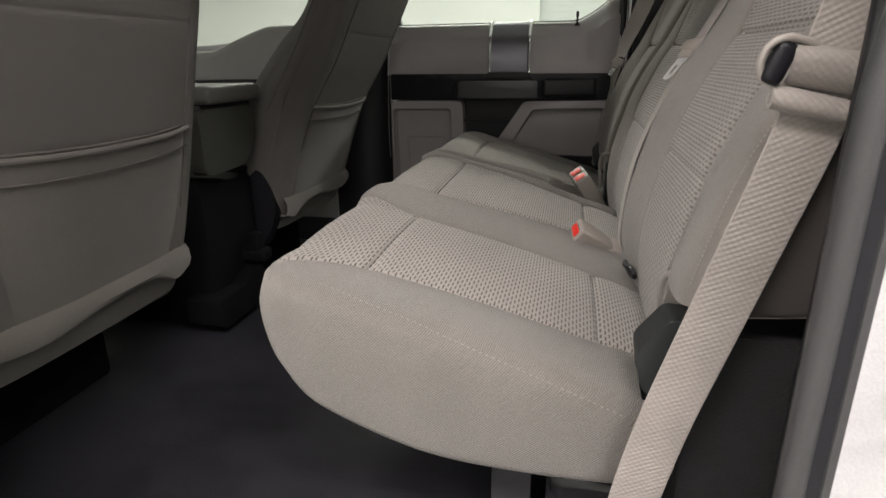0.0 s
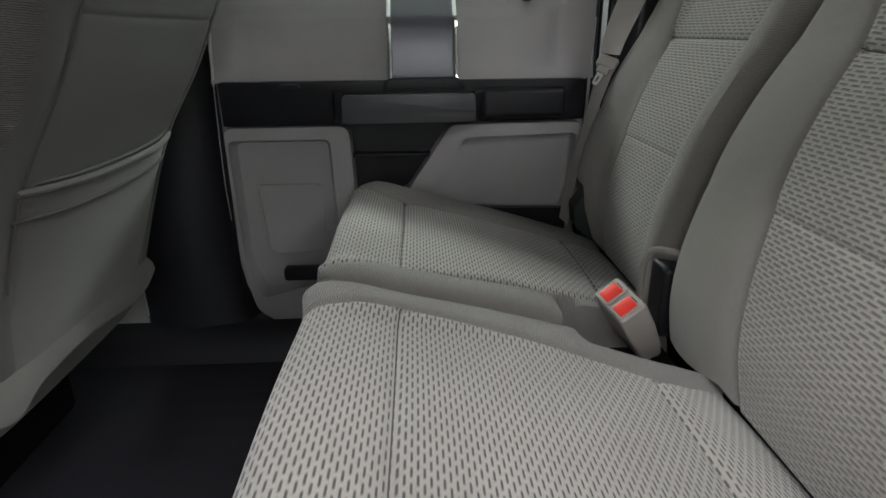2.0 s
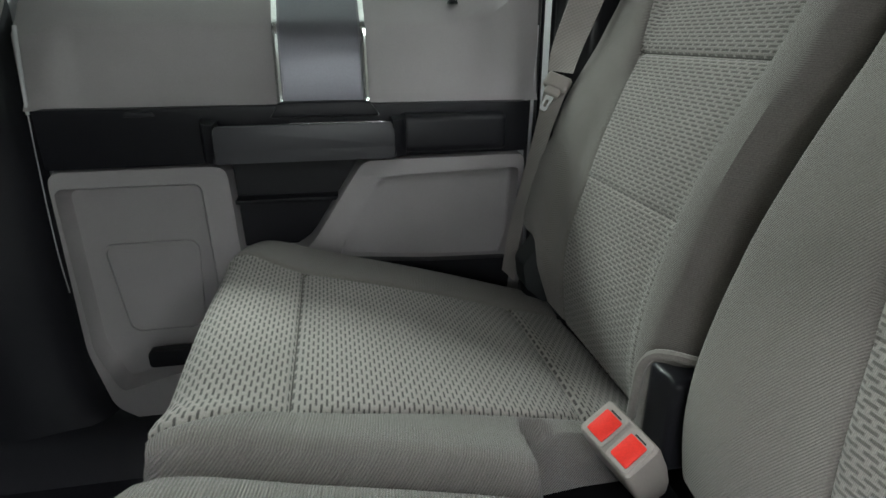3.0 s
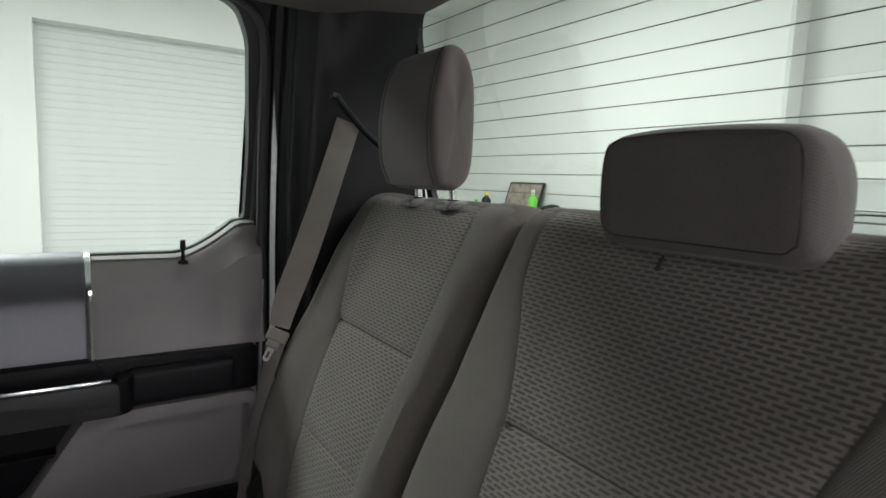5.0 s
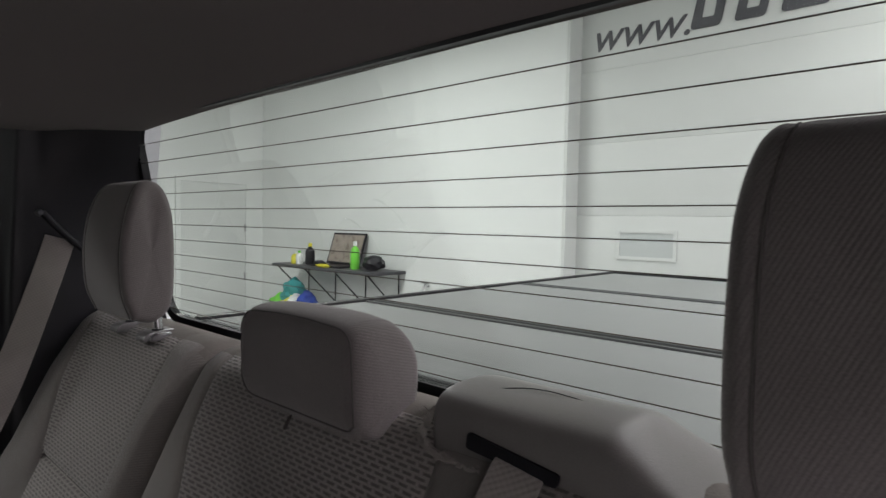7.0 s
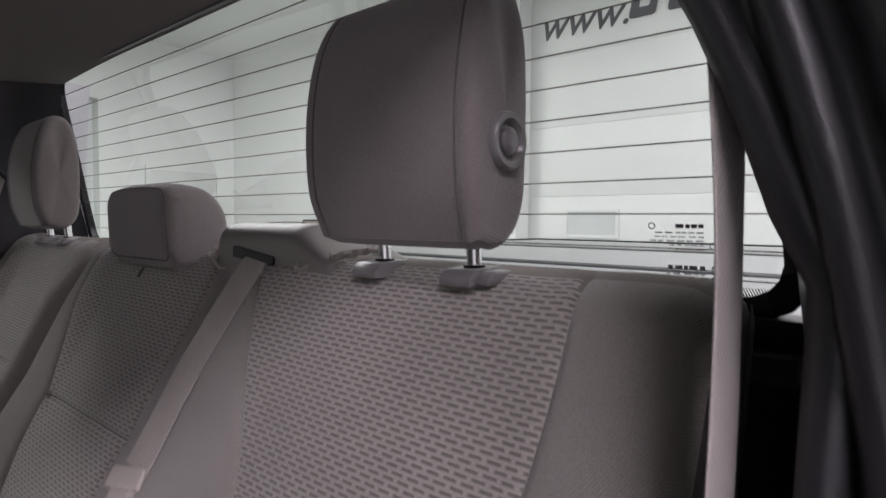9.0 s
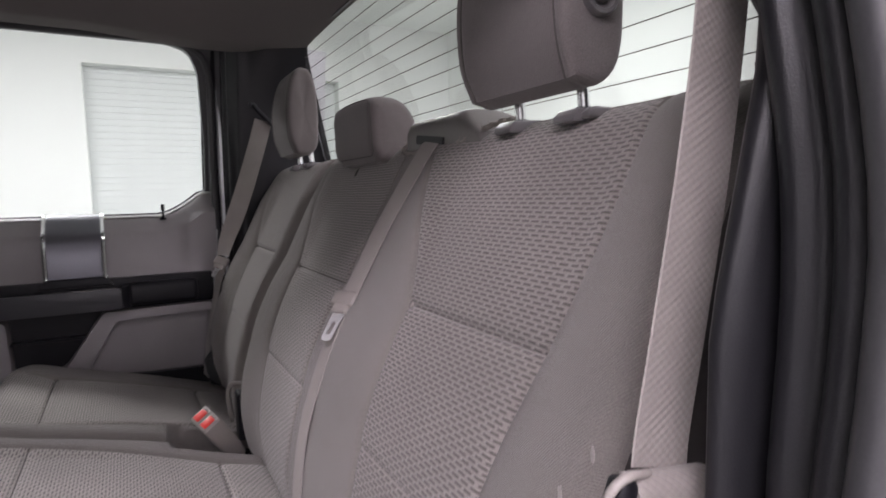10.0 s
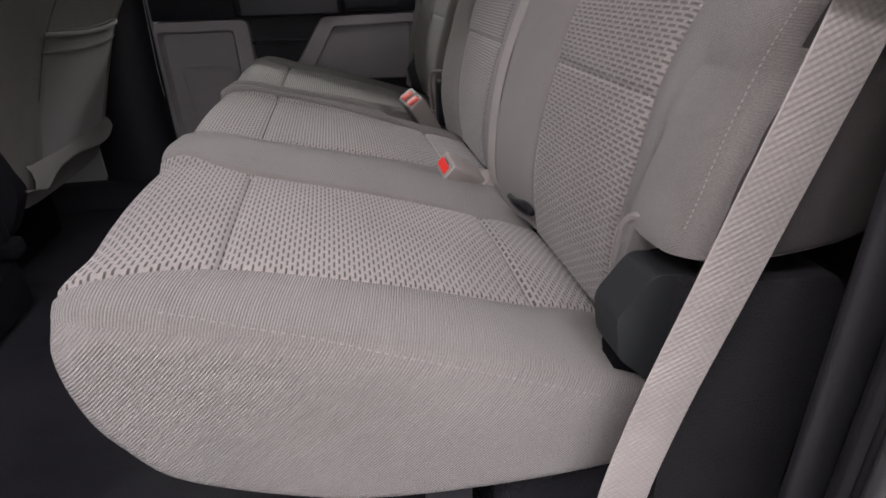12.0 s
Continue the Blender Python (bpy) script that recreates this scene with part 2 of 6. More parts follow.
def glass(name, tint, gloss=0.08):
    m, nt, links, b = nodes_of(name)
    out = nt["Material Output"]
    tr, gl, mix, fr = nt.new("ShaderNodeBsdfTransparent"), nt.new("ShaderNodeBsdfGlossy"), nt.new("ShaderNodeMixShader"), nt.new("ShaderNodeFresnel")
    tr.inputs[0].default_value = (*tint, 1)
    gl.inputs["Roughness"].default_value = 0.02
    fr.inputs[0].default_value = 1.45
    links.new(calc(nt, links, "MULTIPLY", fr.outputs[0], 0.16), mix.inputs[0])
    links.new(tr.outputs[0], mix.inputs[1])
    links.new(gl.outputs[0], mix.inputs[2])
    links.new(mix.outputs[0], out.inputs[0])
    nt.remove(b)
    return m


def glow(name, colour, strength):
    m, nt, links, b = nodes_of(name)
    b.inputs["Base Color"].default_value = (*colour, 1)
    b.inputs["Emission Color"].default_value = (*colour, 1)
    b.inputs["Emission Strength"].default_value = strength
    return m


TAUPE = (0.285, 0.264, 0.245)
M_CLOTH = cloth("taupe_twill_cloth", TAUPE, turn=82.0, rib=0.0023, soft=1.15)
M_SIDE = cloth("fine_taupe_side_cloth", (0.258, 0.239, 0.222), turn=32.0, rib=0.0019, soft=0.4)
M_INSERT = cloth("taupe_dashed_insert_cloth", (0.345, 0.32, 0.298), insert=True)
M_BACK_INSERT = cloth("taupe_basket_insert_cloth", (0.33, 0.306, 0.285), insert=True, dash_size=(0.43, 0.33), dash_dark=0.46, edge=(8.0, 6.5))
# seat taupe darkened, so the dimmer light on the headrests is in its colour
M_RIB = cloth("shaded_ribbed_headrest_cloth", (0.172, 0.156, 0.149), turn=25.0, rib=0.0026, soft=0.14)
M_SCUFF = plain("scuffed_cloth", (0.36, 0.335, 0.312), 0.95, grain=0.001, grain_scale=700)
M_PANE = plain("frosted_pane", (0.54, 0.57, 0.56), 0.4, stain=0.04)
M_HINGE = plain("dark_green_grey_plastic", (0.026, 0.029, 0.030), 0.5, grain=0.0003, grain_scale=900, spec=0.3)
M_FELT = plain("brown_grey_felt", (0.18, 0.163, 0.147), 0.97, grain=0.0016, grain_scale=450, stain=0.1, stain_scale=30)
M_BACKSIDE = plain("dark_taupe_side", (0.05, 0.045, 0.043), 0.9, grain=0.0006, grain_scale=700)
M_SEAM = plain("seam_thread", (0.085, 0.079, 0.073), 0.9)
M_THREAD = plain("pale_stitch_thread", (0.32, 0.3, 0.28), 0.9)
M_FUZZ = plain("raw_carpet_edge", (0.33, 0.305, 0.28), 0.95, grain=0.002, grain_scale=400)
M_BELT = webbing("taupe_webbing", (0.35, 0.32, 0.297))
M_TRIM = plain("grey_grained_plastic", (0.325, 0.307, 0.309), 0.55, grain=0.0004, grain_scale=900)
M_TRIM_LIGHT = plain("pale_grey_sill_plastic", (0.33, 0.33, 0.318), 0.5, grain=0.0003, grain_scale=900)
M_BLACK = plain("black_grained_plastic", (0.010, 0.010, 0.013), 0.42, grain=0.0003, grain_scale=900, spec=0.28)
M_DARK = plain("charcoal_grained_plastic", (0.018, 0.018, 0.022), 0.42, grain=0.0004, grain_scale=900, spec=0.25)
M_PULL = plain("graphite_plastic", (0.052, 0.052, 0.058), 0.4, grain=0.0002, grain_scale=900)
M_RUBBER = plain("black_rubber", (0.055, 0.055, 0.058), 0.42)
M_PILLAR = plain("dark_pillar_plastic", (0.016, 0.016, 0.019), 0.42, grain=0.0003, grain_scale=800)
M_SILVER = plain("brushed_silver", (0.20, 0.20, 0.225), 0.40, metal=0.6, stain=0.05)
M_CHROME = plain("chrome", (0.88, 0.89, 0.90), 0.22, metal=1.0, stain=0.02)
M_TONGUE = plain("satin_tongue_steel", (0.74, 0.75, 0.75), 0.36, metal=0.5)
M_STEEL = plain("zinc_steel", (0.5, 0.5, 0.5), 0.3, metal=1.0)
M_RED = plain("red_button_plastic", (0.75, 0.035, 0.025), 0.38, stain=0.06)
M_FOLD = plain("grey_rubber_hinge", (0.10, 0.105, 0.105), 0.6, grain=0.0004, stain=0.1)
M_BUCKLE = plain("taupe_buckle_plastic", (0.31, 0.285, 0.262), 0.45, grain=0.0002)
M_GUIDE = plain("taupe_moulded_plastic", (0.175, 0.165, 0.157), 0.42, grain=0.0003, grain_scale=900)
M_FLOOR = plain("black_vinyl_flooring", (0.021, 0.021, 0.0255), 0.46, grain=0.0012, grain_scale=260, stain=0.3, stain_scale=9, spec=0.3)
M_CARPET = plain("charcoal_carpet", (0.011, 0.011, 0.0125), 0.95, grain=0.0025, grain_scale=500, stain=0.25, stain_scale=20)
M_BIN = plain("worn_charcoal_carpet", (0.012, 0.012, 0.0135), 0.95, grain=0.003, grain_scale=420, stain=0.45, stain_scale=26)
M_GLOSS = plain("glossy_black_plastic", (0.018, 0.018, 0.021), 0.24)
M_POST = plain("satin_grey_plastic", (0.135, 0.13, 0.13), 0.3, grain=0.0002, grain_scale=900)
M_HEAD = plain("headliner_felt", (0.16, 0.142, 0.136), 0.97, grain=0.0012, grain_scale=900, stain=0.06)
M_WHITE = plain("white_body_paint", (0.62, 0.62, 0.64), 0.25, coat=0.6, stain=0.02)
M_GLASS = glass("window_glass", (0.93, 0.96, 0.94))
M_REARGLASS = glass("rear_window_glass", (0.80, 0.84, 0.81))
M_FRIT = plain("black_glass_frit", (0.012, 0.012, 0.013), 0.3)
M_WIRE = plain("heater_line", (0.10, 0.085, 0.07), 0.5)
M_ETCH = plain("glass_print", (0.16, 0.16, 0.17), 0.5)
M_TONNEAU = plain("grey_vinyl_cover", (0.27, 0.28, 0.275), 0.6, grain=0.0008, grain_scale=500, stain=0.1)
M_WALL = plain("white_garage_paint", (0.78, 0.8, 0.78), 0.6, stain=0.025, stain_scale=1.2)
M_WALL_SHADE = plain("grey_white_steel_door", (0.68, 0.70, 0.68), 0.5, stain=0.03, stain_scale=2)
M_SLAT = plain("roller_door_paint", (0.66, 0.69, 0.68), 0.5, stain=0.03)
M_CONCRETE = plain("garage_concrete", (0.34, 0.34, 0.33), 0.55, grain=0.001, grain_scale=120, stain=0.2, stain_scale=2)
M_LETTER = plain("grey_letter_paint", (0.09, 0.09, 0.1), 0.5)
# taupe darkened for the front seats, which face away from the light
M_FRONTCLOTH = cloth("shaded_front_seat_cloth", (0.142, 0.132, 0.122), rib=0.0022)
# skirt cloth darkened as well, for the shade low on the seat
M_SKIRT = cloth("shaded_skirt_cloth", (0.145, 0.135, 0.124), rib=0.0022, soft=0.5)
M_OLIVE = plain("dark_olive_plastic", (0.032, 0.034, 0.029), 0.6, grain=0.0004)
M_LID = plain("grey_green_lid_vinyl", (0.10, 0.10, 0.09), 0.55, grain=0.0004, grain_scale=800)
# black plastic darkened and dulled for parts that sit in shade
M_BASE = plain("shaded_black_plastic", (0.006, 0.006, 0.007), 0.8, grain=0.0003, spec=0.05)
M_LAMP = glow("lamp_diffuser", (1.0, 0.99, 0.96), 12.0)


# ---------------------------------------------------------------- garage
GROUND = -0.66
X_BACK, Y_SIDE, X_FRONT, Y_NEAR, Z_TOP = 4.05, 6.6, -6.0, -8.5, 3.1


def slab(name, lo, hi, material, label="", kind="structure", bevel=0.0):
    bm = bmesh.new()
    box(bm, [(a + b) / 2 for a, b in zip(lo, hi)], [b - a for a, b in zip(lo, hi)], bevel)
    return part(name, bm, material, None, label, kind=kind)


def garage():
    slab("ground", (X_FRONT, Y_NEAR, GROUND - 0.1), (X_BACK + 0.4, Y_SIDE + 0.3, GROUND), M_CONCRETE, "smooth grey concrete garage floor")
    slab("ceiling", (X_FRONT, Y_NEAR, Z_TOP), (X_BACK + 0.4, Y_SIDE + 0.3, Z_TOP + 0.1), M_WALL, "white painted garage ceiling")
    slab("wall_front", (X_FRONT - 0.2, Y_NEAR, GROUND), (X_FRONT, Y_SIDE, Z_TOP), M_WALL, "plain white garage wall")
    slab("wall_near", (X_FRONT, Y_NEAR - 0.2, GROUND), (X_BACK + 0.4, Y_NEAR, Z_TOP), M_WALL, "plain white garage wall")
    # side wall with the opening of the roller door
    gx0, gx1, gz = -0.58, 2.35, 2.3
    slab("wall_side", (X_FRONT, Y_SIDE, GROUND), (gx0, Y_SIDE + 0.25, Z_TOP), M_WALL, "smooth white painted garage wall beside a roller door")
    slab("wall_side_rear", (gx1, Y_SIDE, GROUND), (X_BACK, Y_SIDE + 0.25, Z_TOP), M_WALL, "smooth white painted garage wall")
    slab("wall_side_lintel", (gx0, Y_SIDE, gz), (gx1, Y_SIDE + 0.25, Z_TOP), M_WALL, "white painted wall over the roller door")
    door = thing("roller_door", (gx0, Y_SIDE, GROUND), "closed pale grey roller shutter of narrow ribs", "garage door", kind="structure")
    bm = bmesh.new()
    h = 0.0742
    box(bm, (0, 0, 0), (gx1 - gx0 + 0.1, 0.02, h - 0.0015), 0.002, 2)
    me = bpy.data.meshes.new("slat")
    bm.to_mesh(me)
    bm.free()
    me.materials.append(M_SLAT)
    n = int((gz - GROUND) / h) + 1
    for i in range(n):
        ob = new("slat", me)
        ob.parent = door
        ob.matrix_basis = Matrix.Translation(((gx1 - gx0) / 2, 0.2, (i + 0.5) * h))
    bm = bmesh.new()
    box(bm, ((gx0 + gx1) / 2, Y_SIDE + 0.225, (gz + GROUND) / 2), (gx1 - gx0 + 0.1, 0.015, gz - GROUND + 0.1))
    part("curtain", bm, M_SLAT, door)
    # side door near the corner
    sd = thing("door_1", (3.35, Y_SIDE, GROUND), "closed white flush service door in a white wall", "door", kind="structure")
    bm = bmesh.new()
    box(bm, (3.35, Y_SIDE - 0.012, 0.44), (0.86, 0.03, 2.14), 0.004)
    part("door_leaf", bm, M_WALL_SHADE, sd)
    bm = bmesh.new()
    frame_prism(bm, [(2.86, GROUND), (3.84, GROUND), (3.84, 1.575), (2.86, 1.575)], [(2.92, GROUND + 0.001), (3.78, GROUND + 0.001), (3.78, 1.515), (2.92, 1.515)], Y_SIDE - 0.035, Y_SIDE - 0.001)
    part("door_frame", bm, M_WALL, sd)
    for hz in (-0.35, 0.3, 0.95):
        bm = bmesh.new()
        box(bm, (3.77, Y_SIDE - 0.04, hz), (0.02, 0.03, 0.1), 0.004)
        part("hinge", bm, M_STEEL, sd)
    # back wall, stepped back behind the truck
    yc = 1.98
    slab("wall_back", (X_BACK, yc, GROUND), (X_BACK + 0.25, Y_SIDE + 0.25, Z_TOP), M_WALL, "smooth white painted rear garage wall")
    # jamb takes the duller door colour for the shade on this return
    slab("wall_back_jamb", (X_BACK + 0.001, yc - 0.03, GROUND), (X_BACK + 0.25, yc - 0.001, Z_TOP), M_WALL_SHADE, "jamb of the overhead door, greyed for its shade")
    # overhead door with broad panels
    od = thing("overhead_door", (X_BACK + 0.22, 0, GROUND), "closed off-white sectional overhead door with a small window", "garage door", kind="structure")
    z, k = GROUND, 0
    while z < Z_TOP:
        bm = bmesh.new()
        box(bm, (X_BACK + 0.22, (Y_NEAR + yc) / 2, z + 0.3), (0.04, yc - Y_NEAR, 0.5985), 0.002)
        part("panel", bm, M_WALL_SHADE, od)
        z += 0.6
    bm = bmesh.new()
    oy0, oy1, oz0, oz1 = 1.10, 1.58, 0.79, 1.03
    frame_prism(bm, [(oy0, oz0), (oy1, oz0), (oy1, oz1), (oy0, oz1)], [(oy0 + 0.025, oz0 + 0.025), (oy1 - 0.025, oz0 + 0.025), (oy1 - 0.025, oz1 - 0.025), (oy0 + 0.025, oz1 - 0.025)], X_BACK + 0.185, X_BACK + 0.201, plane="yz")
    w = part("window_frame", bm, M_WALL_SHADE, od)
    bm = bmesh.new()
    box(bm, (X_BACK + 0.196, (oy0 + oy1) / 2, (oz0 + oz1) / 2), (0.006, oy1 - oy0 - 0.05, oz1 - oz0 - 0.05))
    part("pane", bm, M_PANE, w, "frosted grey pane")
    # lettering on the wall
    sign = thing("wall_lettering", (X_BACK + 0.19, 1.1, 2.4), "large grey slanted web address lettered on a white wall", "lettering")
    cu = bpy.data.curves.new("letters", "FONT")
    cu.body, cu.size, cu.extrude, cu.shear = "www.", 0.34, 0.004, 0.3
    ob = new("letters", cu)
    ob.data.materials.append(M_LETTER)
    ob.parent = sign
    ob.matrix_basis = Matrix(((0, 0, -1, 0.005), (-1, 0, 0, 0.76), (0, 1, 0, 0.095), (0, 0, 0, 1)))
    y = 1.06
    for w, hh in ((0.27, 0.30), (0.26, 0.30), (0.34, 0.30)):
        # the rest of the address as plain hollow shapes
        bm = bmesh.new()
        out = [(y, 2.52), (y - w + 0.06, 2.52), (y - w, 2.52 + hh), (y - 0.06, 2.52 + hh)]
        my, mz = y - w / 2, 2.52 + hh / 2
        inn = [(my + (p - my) * 0.40, mz + (q - mz) * 0.52) for p, q in rounded(out, 0.03, 3)]
        frame_prism(bm, rounded(out, 0.03, 3), inn, X_BACK + 0.186, X_BACK + 0.194, plane="yz")
        part("letter_shape", bm, M_LETTER, sign)
        y -= w + 0.03
    # ceiling lamps at the assumed places, the added rear one among them
    first = None
    for lx, ly, _ in LAMPS:
        if first is None:
            first = thing("assumed_ceiling_lamp", (lx, ly, 2.95), "assumed long white garage ceiling lamp with a glowing diffuser", "lamp", "garage ceiling lamps")
            bm = bmesh.new()
            box(bm, (lx, ly, 3.0), (1.6, 0.56, 0.12), 0.01)
            part("housing", bm, M_WALL, first)
            bm = bmesh.new()
            box(bm, (lx, ly, 2.925), (1.5, 0.48, 0.03), 0.008)
            part("diffuser", bm, M_LAMP, first, "glowing white diffuser")
        else:
            copy_thing(first, Matrix.Translation((lx, ly, 2.95)))


garage()


# ---------------------------------------------------------------- cab shell
def cab_floor():
    bm = bmesh.new()
    rows = []
    for x in np.linspace(-2.2, 0.1, 150):
        row = []
        for y in np.linspace(-0.78, 0.78, 130):
            rib = 0.0012 * (0.5 + 0.5 * math.sin(2 * math.pi * y / 0.052)) if -0.85 < x < -0.1 and abs(y) < 0.62 else 0
            hump = 0.03 * math.exp(-(y / 0.2) ** 4)
            # creases that run slantwise across the foot well, and the lapped edge of the sheet
            u = 0.55 * (x + 0.6) + 0.84 * (y + 0.35)
            crease = 0.0035 * max(0, noise.noise((u * 26, x * 3, 4))) ** 1.5 * math.exp(-((x + 0.62) / 0.2) ** 2 - ((y + 0.3) / 0.25) ** 2)
            lap = 0.008 / (1 + math.exp(-(x + 0.305 + 0.10 * (y + 0.6)) / 0.006)) if y < -0.2 else 0
            row.append((x, y, rib + hump + crease + lap + 0.004 * noise.noise((x * 5, y * 5, 0))))
        rows.append(row)
    loft(bm, rows)
    part("floor", bm, M_FLOOR, None, "ribbed black vinyl cab flooring", kind="structure")
    slab("floor_pan", (-2.2, -0.8, -0.12), (0.42, 0.8, -0.03), M_BLACK, "black underside of the cab floor")
    bm = bmesh.new()
    rows = []
    for z, x in ((0.0, 0.09), (0.16, 0.10), (0.18, 0.13), (0.45, 0.19), (0.80, 0.335)):
        rows.append([(x + 0.004 * noise.noise((y * 6, z * 6, 2)), y, z) for y in np.linspace(-0.74, 0.74, 40)])
    loft(bm, rows)
    part("wall_rear", bm, M_CARPET, None, "charcoal carpeted cab wall behind the seat", kind="structure")
    for s in (-1, 1):
        # door sill: a rounded dark step
        bm = bmesh.new()
        rows = []
        for x in np.linspace(-2.1, 0.02, 40):
            rows.append([(x, s * y, z) for y, z in ((0.70, 0.002), (0.715, 0.03), (0.735, 0.055), (0.76, 0.066), (0.80, 0.068), (0.83, 0.06), (0.845, 0.03), (0.85, -0.02))])
        loft(bm, rows)
        part("sill_trim", bm, M_DARK, None, "dark plastic door sill", kind="structure")


EDGE_Z = [0.0, 0.85, 0.87, 0.935, 1.0, 1.05, 1.1, 1.2, 1.3]
EDGE_Y = [-0.75, -0.75, -0.748, -0.727, -0.70, -0.672, -0.645, -0.59, -0.537]


EDGE = curve_points(list(zip(EDGE_Z, EDGE_Y)), 0.01)
# the ribs and seals outside the trim lean in more gently
OUTER = curve_points([(0.0, 0.0), (0.70, 0.0), (0.76, 0.001), (0.80, 0.004), (0.84, 0.010), (0.90, 0.021), (0.936, 0.030), (1.0, 0.049), (1.1, 0.085), (1.2, 0.13), (1.3, 0.175)], 0.01)


def sweep(z):
    """How far the door opening runs back above the window line."""
    return float(np.interp(z, [0.60, 0.66, 0.71, 0.78], [0.0, 0.004, 0.015, 0.022]))


def pillar_section(z, share=1.0):
    """Outline of the rear pillar at a height, from the rear window forward and out, for the near side (y negative); and how far it leans in."""
    lean = share * (float(np.interp(z, EDGE[:, 0], EDGE[:, 1])) + 0.75)
    edge = lean - 0.75
    rear = 0.0 if z < 0.72 else 0.12 * (z - 0.72) + 0.6 * max(0, z - 1.03) ** 1.3
    if share == 1.0:
        rear += 0.17 * max(0, z - 0.90)
    outer = share * float(np.interp(z, OUTER[:, 0], OUTER[:, 1]))
    back = sweep(z) if share == 1.0 else 0.0
    ahead = 0.034 * min(1, max(0, (0.86 - z) / 0.14)) if share == 1.0 else 0.0
    pts = [(0.305 - 0.25 * (z - 0.84), -0.752 + rear), (0.20, -0.756 + rear), (0.12, -0.757 + rear), (0.085 - ahead, 0.4 * (-0.757 + rear) + 0.6 * (edge - 0.003)), (0.068 - ahead, edge - 0.001), (0.055 - ahead, edge), (0.048 - ahead, edge - 0.006), (0.046 - 0.9 * ahead, edge - 0.014)]
    # two rounded ribs with grooves between, then the lip under the seal
    for x, share_back, d in ((0.050, 0.0, 0.020), (0.040, 0.2, 0.026), (0.027, 0.4, 0.029), (0.0245, 0.4, 0.034), (0.0245, 0.4, 0.040), (0.030, 0.5, 0.044), (0.030, 0.6, 0.051), (0.022, 0.7, 0.056),
                             (0.007, 0.8, 0.059), (0.0025, 0.8, 0.064), (0.0025, 0.8, 0.070), (0.009, 0.9, 0.075), (0.008, 1.0, 0.081), (-0.002, 1.0, 0.086)):
        if share < 1:
            x = 0.03 + 0.35 * (x - 0.03)
        pts.append((x + share_back * back, (edge if d < 0.023 else outer - 0.75) - d))
    return pts, outer


def pillars():
    for s, share in ((1, 1.0), (-1, 0.4)):
        zs = np.linspace(0.03, 1.25, 44)
        back = 0.012 if s > 0 else 0.0
        bm = bmesh.new()
        loft(bm, [[(x + back, s * y, z) for x, y in pillar_section(z, share)[0]] for z in zs])
        trim = part("pillar_trim", bm, M_PILLAR, None, "dark charcoal rear pillar trim", kind="structure")
        trim.data.set_sharp_from_angle(angle=radians(85))
        # rubber seal round the opening
        bm = bmesh.new()
        run_back = sweep if s > 0 else (lambda z: 0.0)
        keys = [(run_back(z) - 0.008 + back, s * (-0.837 + pillar_section(z, share)[1]), z) for z in np.linspace(0.04, 1.15, 16)]
        for k in range(1, 6):
            lean = pillar_section(1.15 + 0.02 * k, share)[1]
            keys.append((run_back(1.0) - 0.008 + back - 0.022 * k - 0.008 * k * k, s * (-0.838 + lean), 1.15 + 0.022 * k - 0.0006 * k * k))
        if s < 0:
            # the far opening turns forward in a tight curve
            keys = [k for k in keys if k[2] < 1.11]
            keys += [(x, s * (-0.838 + pillar_section(z, share)[1]), z) for x, z in ((-0.014, 1.15), (-0.034, 1.184), (-0.08, 1.206), (-0.16, 1.211), (-0.3, 1.211), (-0.7, 1.211), (-1.0, 1.21))]
            tube(bm, keys, 0.0095, 0.02, 12)
            part("weatherstrip", bm, M_RUBBER, None, "black rubber seal round the door opening", kind="structure")
            bm = bmesh.new()
        lean = pillar_section(1.24, share)[1]
        keys += [(-0.6, s * (-0.839 + lean), 1.252), (-1.0, s * (-0.839 + lean), 1.252)]
        if s > 0:
            tube(bm, keys, 0.0095, 0.03, 12)
            part("weatherstrip", bm, M_RUBBER, None, "black rubber seal round the door opening", kind="structure")
        for name, mat, label, prof in (
            ("opening_flange", M_DARK, "charcoal plastic flange in the door opening", [(0.006, -0.834), (-0.002, -0.840), (-0.004, -0.843), (0.0, -0.846), (0.007, -0.847)]),
            ("outer_seal", M_RUBBER, "black rubber seal on the body flange", [(0.004, -0.8455), (0.005, -0.8485), (0.009, -0.8495), (0.012, -0.848)]),
            ("body_edge", M_WHITE, "white painted body edge of the door opening", [(0.007, -0.847), (0.018, -0.857), (0.043, -0.880), (0.075, -0.907), (0.11, -0.926), (0.36, -0.955)]),
        ):
            bm = bmesh.new()
            loft(bm, [[(x + back + run_back(z), s * (y + pillar_section(z, share)[1]), z) for x, y in prof] for z in np.linspace(-0.05, 1.25, 34)])
            part(name, bm, mat, None, label, kind="structure")
    # striker on the near body edge
    st = thing("door_striker", (0.055, -0.877, 0.449), "black U-shaped door latch striker on the white body edge", "striker")
    bm = bmesh.new()
    tube(bm, [(0.050, -0.870, 0.462), (0.036, -0.878, 0.465), (0.027, -0.884, 0.460), (0.026, -0.886, 0.450), (0.030, -0.886, 0.441), (0.038, -0.882, 0.436), (0.054, -0.874, 0.434)], 0.0032, 0.005, 10)
    part("loop", bm, M_BLACK, st)
    bm = bmesh.new()
    box(bm, (0.055, -0.8765, 0.449), (0.004, 0.026, 0.056), 0.002, 2, Euler((0, 0, radians(48))).to_matrix())
    part("plate", bm, M_BLACK, st)


